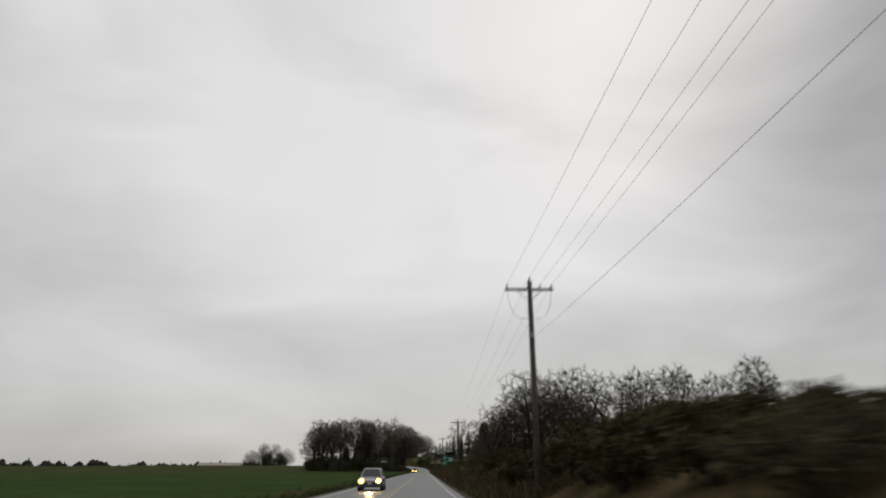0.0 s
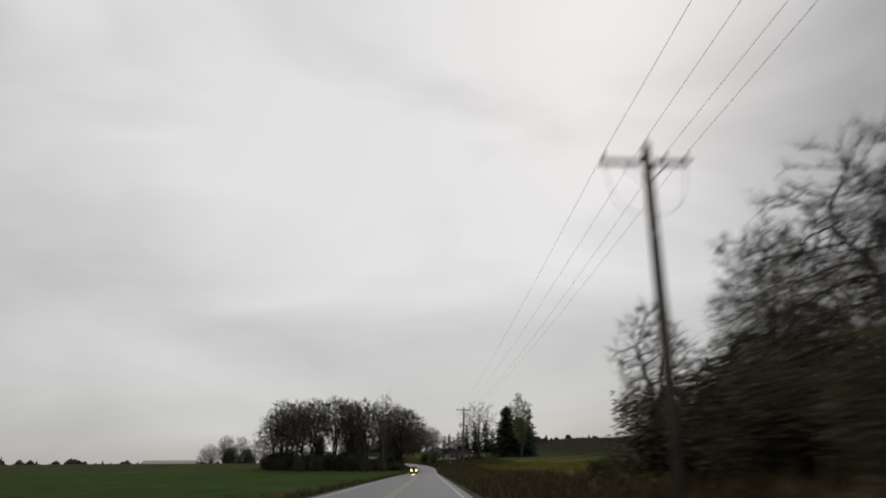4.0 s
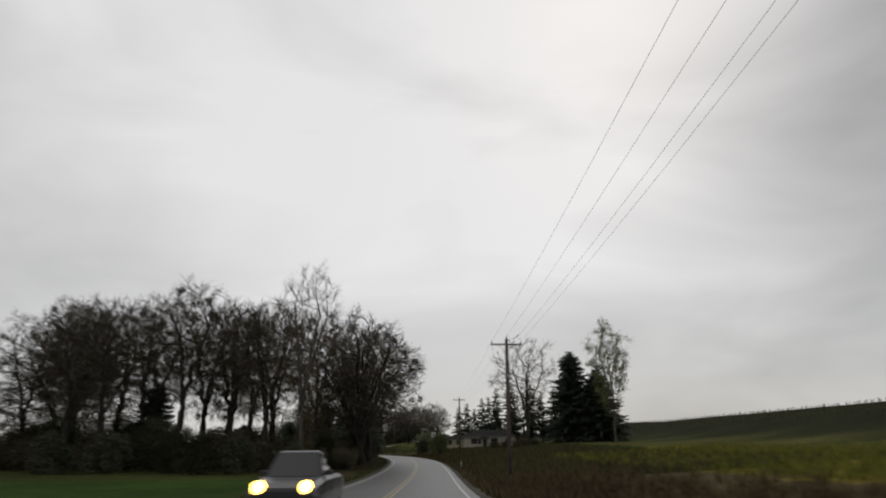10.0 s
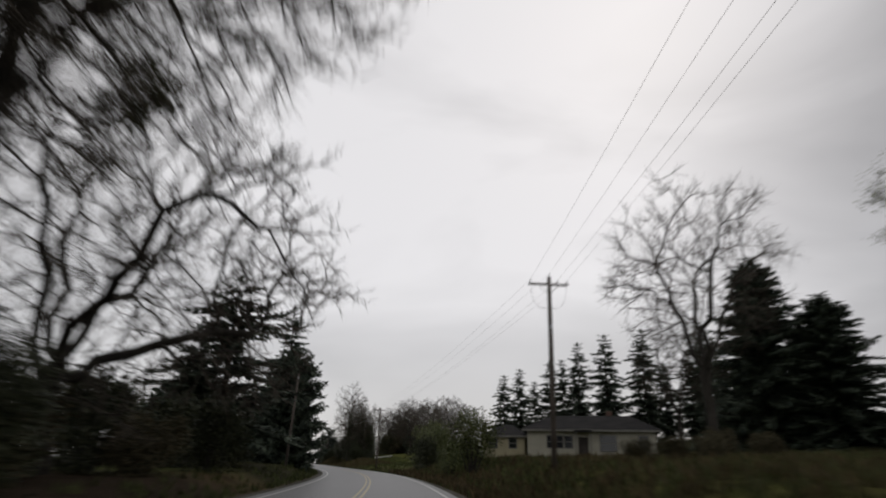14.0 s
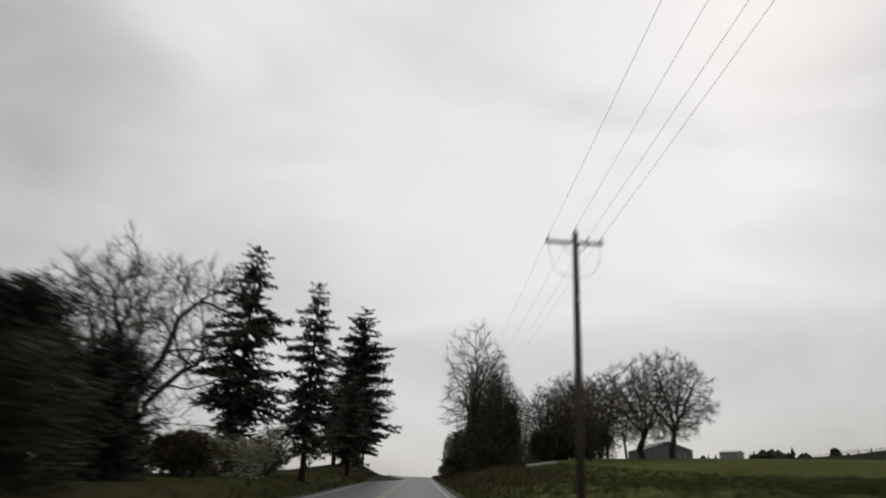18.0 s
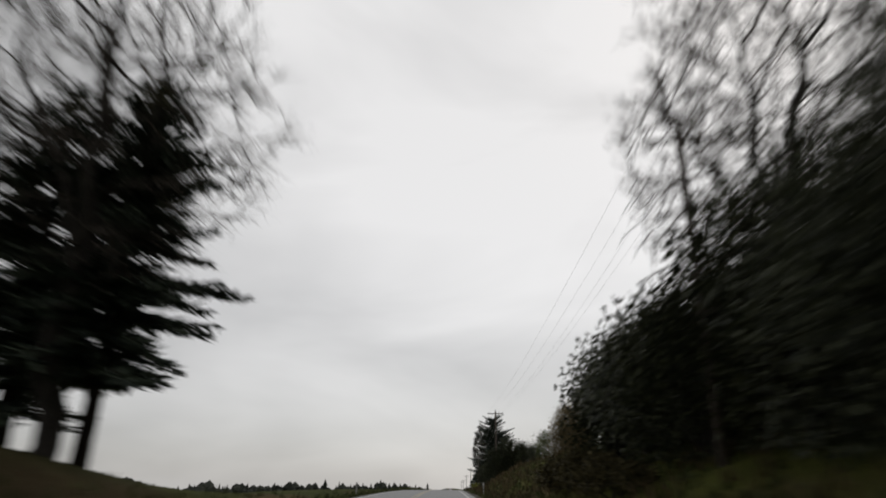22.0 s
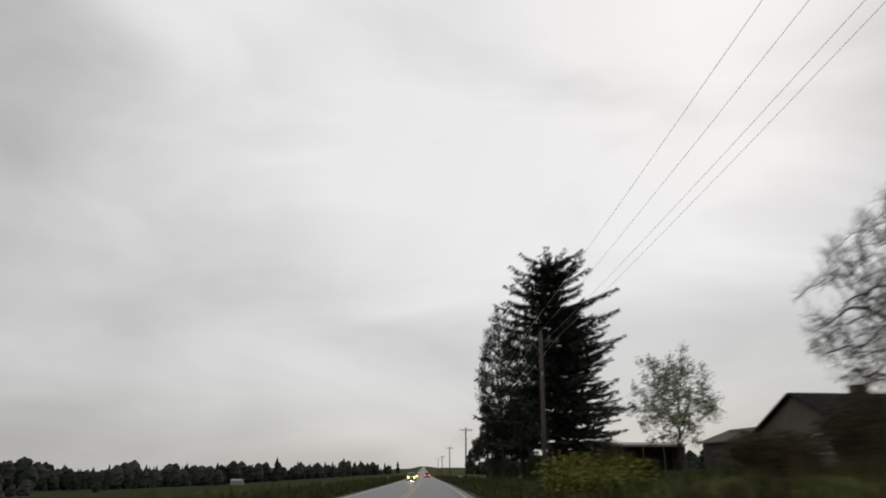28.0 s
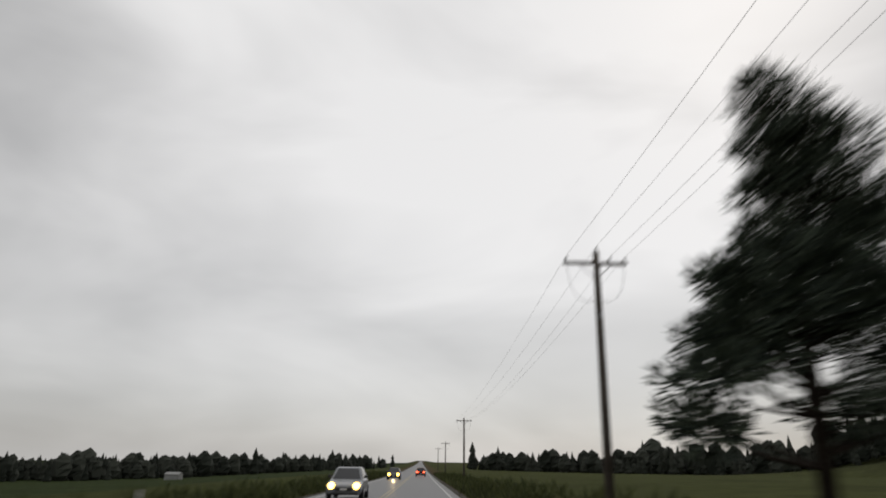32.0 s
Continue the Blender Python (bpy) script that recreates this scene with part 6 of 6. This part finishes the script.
def mailbox(label):
    t = thing("mailbox", label, "mailbox")
    sh = Shape()
    sh.bevel_box((-0.05, -0.05, -0.4), (0.05, 0.05, 1.05), 0.008)
    part("post", sh, POLE_WOOD, t)
    sh = Shape()
    out = [(-0.11, 1.05), (0.11, 1.05), (0.11, 1.2)] + [(0.11 * math.cos(g), 1.2 + 0.11 * math.sin(g)) for g in np.linspace(0.4, 2.74, 6)] + [(-0.11, 1.2)]
    n = len(out)
    v = [(x, -0.26, z) for x, z in out] + [(x, 0.26, z) for x, z in out]
    sh.add(v, [tuple(range(n)), tuple(range(2 * n - 1, n - 1, -1))] + [(i, i + n, (i + 1) % n + n, (i + 1) % n) for i in range(n)])
    part("box", sh, GALV, t)
    sh = Shape()
    sh.box((0.112, -0.1, 1.2), (0.118, -0.02, 1.36))
    part("flag", sh, PAINT_RED, t)
    return t


place(mailbox("grey metal mailbox on a wooden post by the verge"), 532, -7.8, 90)
place(mailbox("grey metal mailbox on a wooden post by the verge"), 789, 3.6, -90)


# ---- cars ----
def car(label, paint, lights, tall=1.48, length=4.5, pickup=False):
    """Nose towards +y. Body lofted from cross-sections, with glass, wheels, lamps and plates."""
    t = thing("car", label, "car")
    L = length / 2
    secs = [(-L, 0.78, 0.38, 0.86), (-L + 0.12, 0.84, 0.26, 0.98), (-L + 0.9, 0.88, 0.22, 1.0), (0.2, 0.9, 0.22, 0.98), (L - 1.15, 0.89, 0.22, 0.94), (L - 0.35, 0.85, 0.24, 0.82), (L - 0.05, 0.78, 0.32, 0.7), (L, 0.7, 0.4, 0.62)]
    if pickup:
        secs = [(y, w + 0.06, z0 + 0.12, z1 + 0.18) for y, w, z0, z1 in secs]
    sh = Shape()
    n = 10
    for y, w, z0, z1 in secs:
        zm = (z0 + z1) / 2
        for x, z in ((-w * 0.86, z0), (-w, z0 + 0.16), (-w, zm), (-w * 0.97, z1 - 0.1), (-w * 0.84, z1), (w * 0.84, z1), (w * 0.97, z1 - 0.1), (w, zm), (w, z0 + 0.16), (w * 0.86, z0)):
            sh.v.append((x, y, z))
    for i in range(len(secs) - 1):
        for j in range(n):
            a, b = i * n + j, i * n + (j + 1) % n
            sh.f.append((a, b, b + n, a + n))
    sh.f.append(tuple(range(n))[::-1])
    sh.f.append(tuple((len(secs) - 1) * n + j for j in range(n)))
    body = part("body", sh, paint, t, smooth_shade=False)
    base = 1.0 if not pickup else 1.16
    top = tall if not pickup else tall + 0.3
    y0, y1 = (-L + 0.35, L - 1.25) if not pickup else (-0.5, L - 1.35)
    sh = Shape()
    ring0 = [(-0.8, y0, base - 0.06), (0.8, y0, base - 0.06), (0.8, y1, base - 0.08), (-0.8, y1, base - 0.08)]
    ring1 = [(-0.6, y0 + 0.55, top), (0.6, y0 + 0.55, top), (0.6, y1 - 0.75, top), (-0.6, y1 - 0.75, top)]
    ring2 = [(-0.52, y0 + 0.7, top + 0.05), (0.52, y0 + 0.7, top + 0.05), (0.52, y1 - 0.9, top + 0.05), (-0.52, y1 - 0.9, top + 0.05)]
    sh.add(ring0 + ring1 + ring2, [(i, (i + 1) % 4, (i + 1) % 4 + 4, i + 4) for i in range(4)] + [(i + 4, (i + 1) % 4 + 4, (i + 1) % 4 + 8, i + 8) for i in range(4)] + [(8, 9, 10, 11)])
    cabin = part("cabin", sh, paint, t)
    for nm, ids in (("rear_window", (0, 1)), ("side_window", (1, 2)), ("windscreen", (2, 3)), ("side_window", (3, 0))):
        a, b = (Vector(ring0[i]) for i in ids)
        c, d = (Vector(ring1[i]) for i in ids[::-1])
        m = (a + b + c + d) / 4
        nr = (b - a).cross(d - a).normalized()
        sh = Shape()
        q = [m + (p - m) * 0.86 + nr * 0.006 for p in (a, b, c, d)]
        q2 = [p + nr * 0.008 for p in q]
        sh.add([tuple(p) for p in q + q2], [(3, 2, 1, 0), (4, 5, 6, 7)] + [(i, (i + 1) % 4, (i + 1) % 4 + 4, i + 4) for i in range(4)])
        part(nm, sh, CAR_GLASS, cabin)
    for x in (-0.8, 0.8):
        for y in (-L + 0.85, L - 0.9):
            sh = Shape()
            sh.tube([Vector((x - 0.11, y, 0.32)), Vector((x - 0.09, y, 0.32)), Vector((x + 0.09, y, 0.32)), Vector((x + 0.11, y, 0.32))], [0.29, 0.325, 0.325, 0.29], 18)
            wh = part("wheel", sh, TYRE, t)
            sh = Shape()
            sg = 1 if x > 0 else -1
            sh.tube([Vector((x + sg * 0.10, y, 0.32)), Vector((x + sg * 0.122, y, 0.32))], [0.2, 0.17], 14)
            part("rim", sh, GALV, wh)
        sh = Shape()
        sh.bevel_box((x - 0.2 if x < 0 else x + 0.02, y1 - 0.5, base), (x - 0.02 if x < 0 else x + 0.2, y1 - 0.36, base + 0.14), 0.03)
        part("mirror", sh, BLACK_PLASTIC, t)
    zl = 0.66 if not pickup else 0.9
    for x in (-0.6, 0.6):
        sh = Shape()
        sh.tube([Vector((x, L - 0.14, zl)), Vector((x, L + 0.01, zl)), Vector((x, L + 0.03, zl))], [0.165, 0.16, 0.11], 14)
        part("headlight", sh, HEADLIGHT if lights == "front" else CAR_GLASS, t)
        sh = Shape()
        sh.bevel_box((x - 0.16, -L - 0.02, zl + 0.02), (x + 0.16, -L + 0.12, zl + 0.2), 0.02)
        part("tail_light", sh, TAILLIGHT if lights == "rear" else PAINT_RED, t)
    for y, nm in ((L - 0.02, "grille"), (-L - 0.025, "bumper")):
        sh = Shape()
        sh.bevel_box((-0.42, min(y, y + 0.045), 0.42), (0.42, max(y, y + 0.045), 0.58), 0.02)
        part(nm, sh, BLACK_PLASTIC, t)
    for y in (L + 0.03, -L - 0.04):
        sh = Shape()
        sh.box((-0.16, min(y, y + 0.008), 0.46), (0.16, max(y, y + 0.008), 0.55))
        part("number_plate", sh, SIGN_WHITE, t)
    return t


def park(ob, s, d, turn):
    x, y = plan(s, d)
    ob.matrix_basis = Matrix.LocRotScale((float(x), float(y), float(np.interp(s, SS, ZR)) - 0.01), Euler((math.atan2(float(np.interp(s + 5, SS, ZR) - np.interp(s - 5, SS, ZR)), 10) * (1 if turn == 0 else -1), 0, float(heading(s)) + radians(turn))), None)


park(car("silver car with lit yellow headlights in the other lane", PAINT_SILVER, "front"), 50, -3.8, 180)
park(car("dark pickup with lit yellow headlights in the other lane", PAINT_DARK, "front", pickup=True, length=5.3), 270, -3.8, 180)
park(car("grey car with bright headlights in the other lane", PAINT_SILVER, "front"), 835, -3.7, 180)
park(car("dark car with headlights following in the other lane", PAINT_DARK, "front"), 893, -3.7, 180)
park(car("red car with glowing tail lights ahead on the road", PAINT_RED, "rear"), 925, -0.1, 0)

# the beams of the lit headlights on the wet road
for s, d in ((50, -3.8), (270, -3.8), (835, -3.7), (893, -3.7)):
    beam = bpy.data.lights.new("headlight_beam", 'SPOT')
    beam.energy = 420
    beam.color = (1.0, 0.74, 0.36)
    beam.spot_size = radians(70)
    beam.spot_blend = 0.8
    beam.shadow_soft_size = 0.12
    lamp = new("headlight_beam", beam)
    x0, y0 = plan(s - 2.75, d)
    x1, y1 = plan(s - 16, d + 0.6)
    z0 = float(np.interp(s, SS, ZR))
    lamp.matrix_world = look((float(x0), float(y0), z0 + 0.75), (float(x1), float(y1), z0 - 0.1))
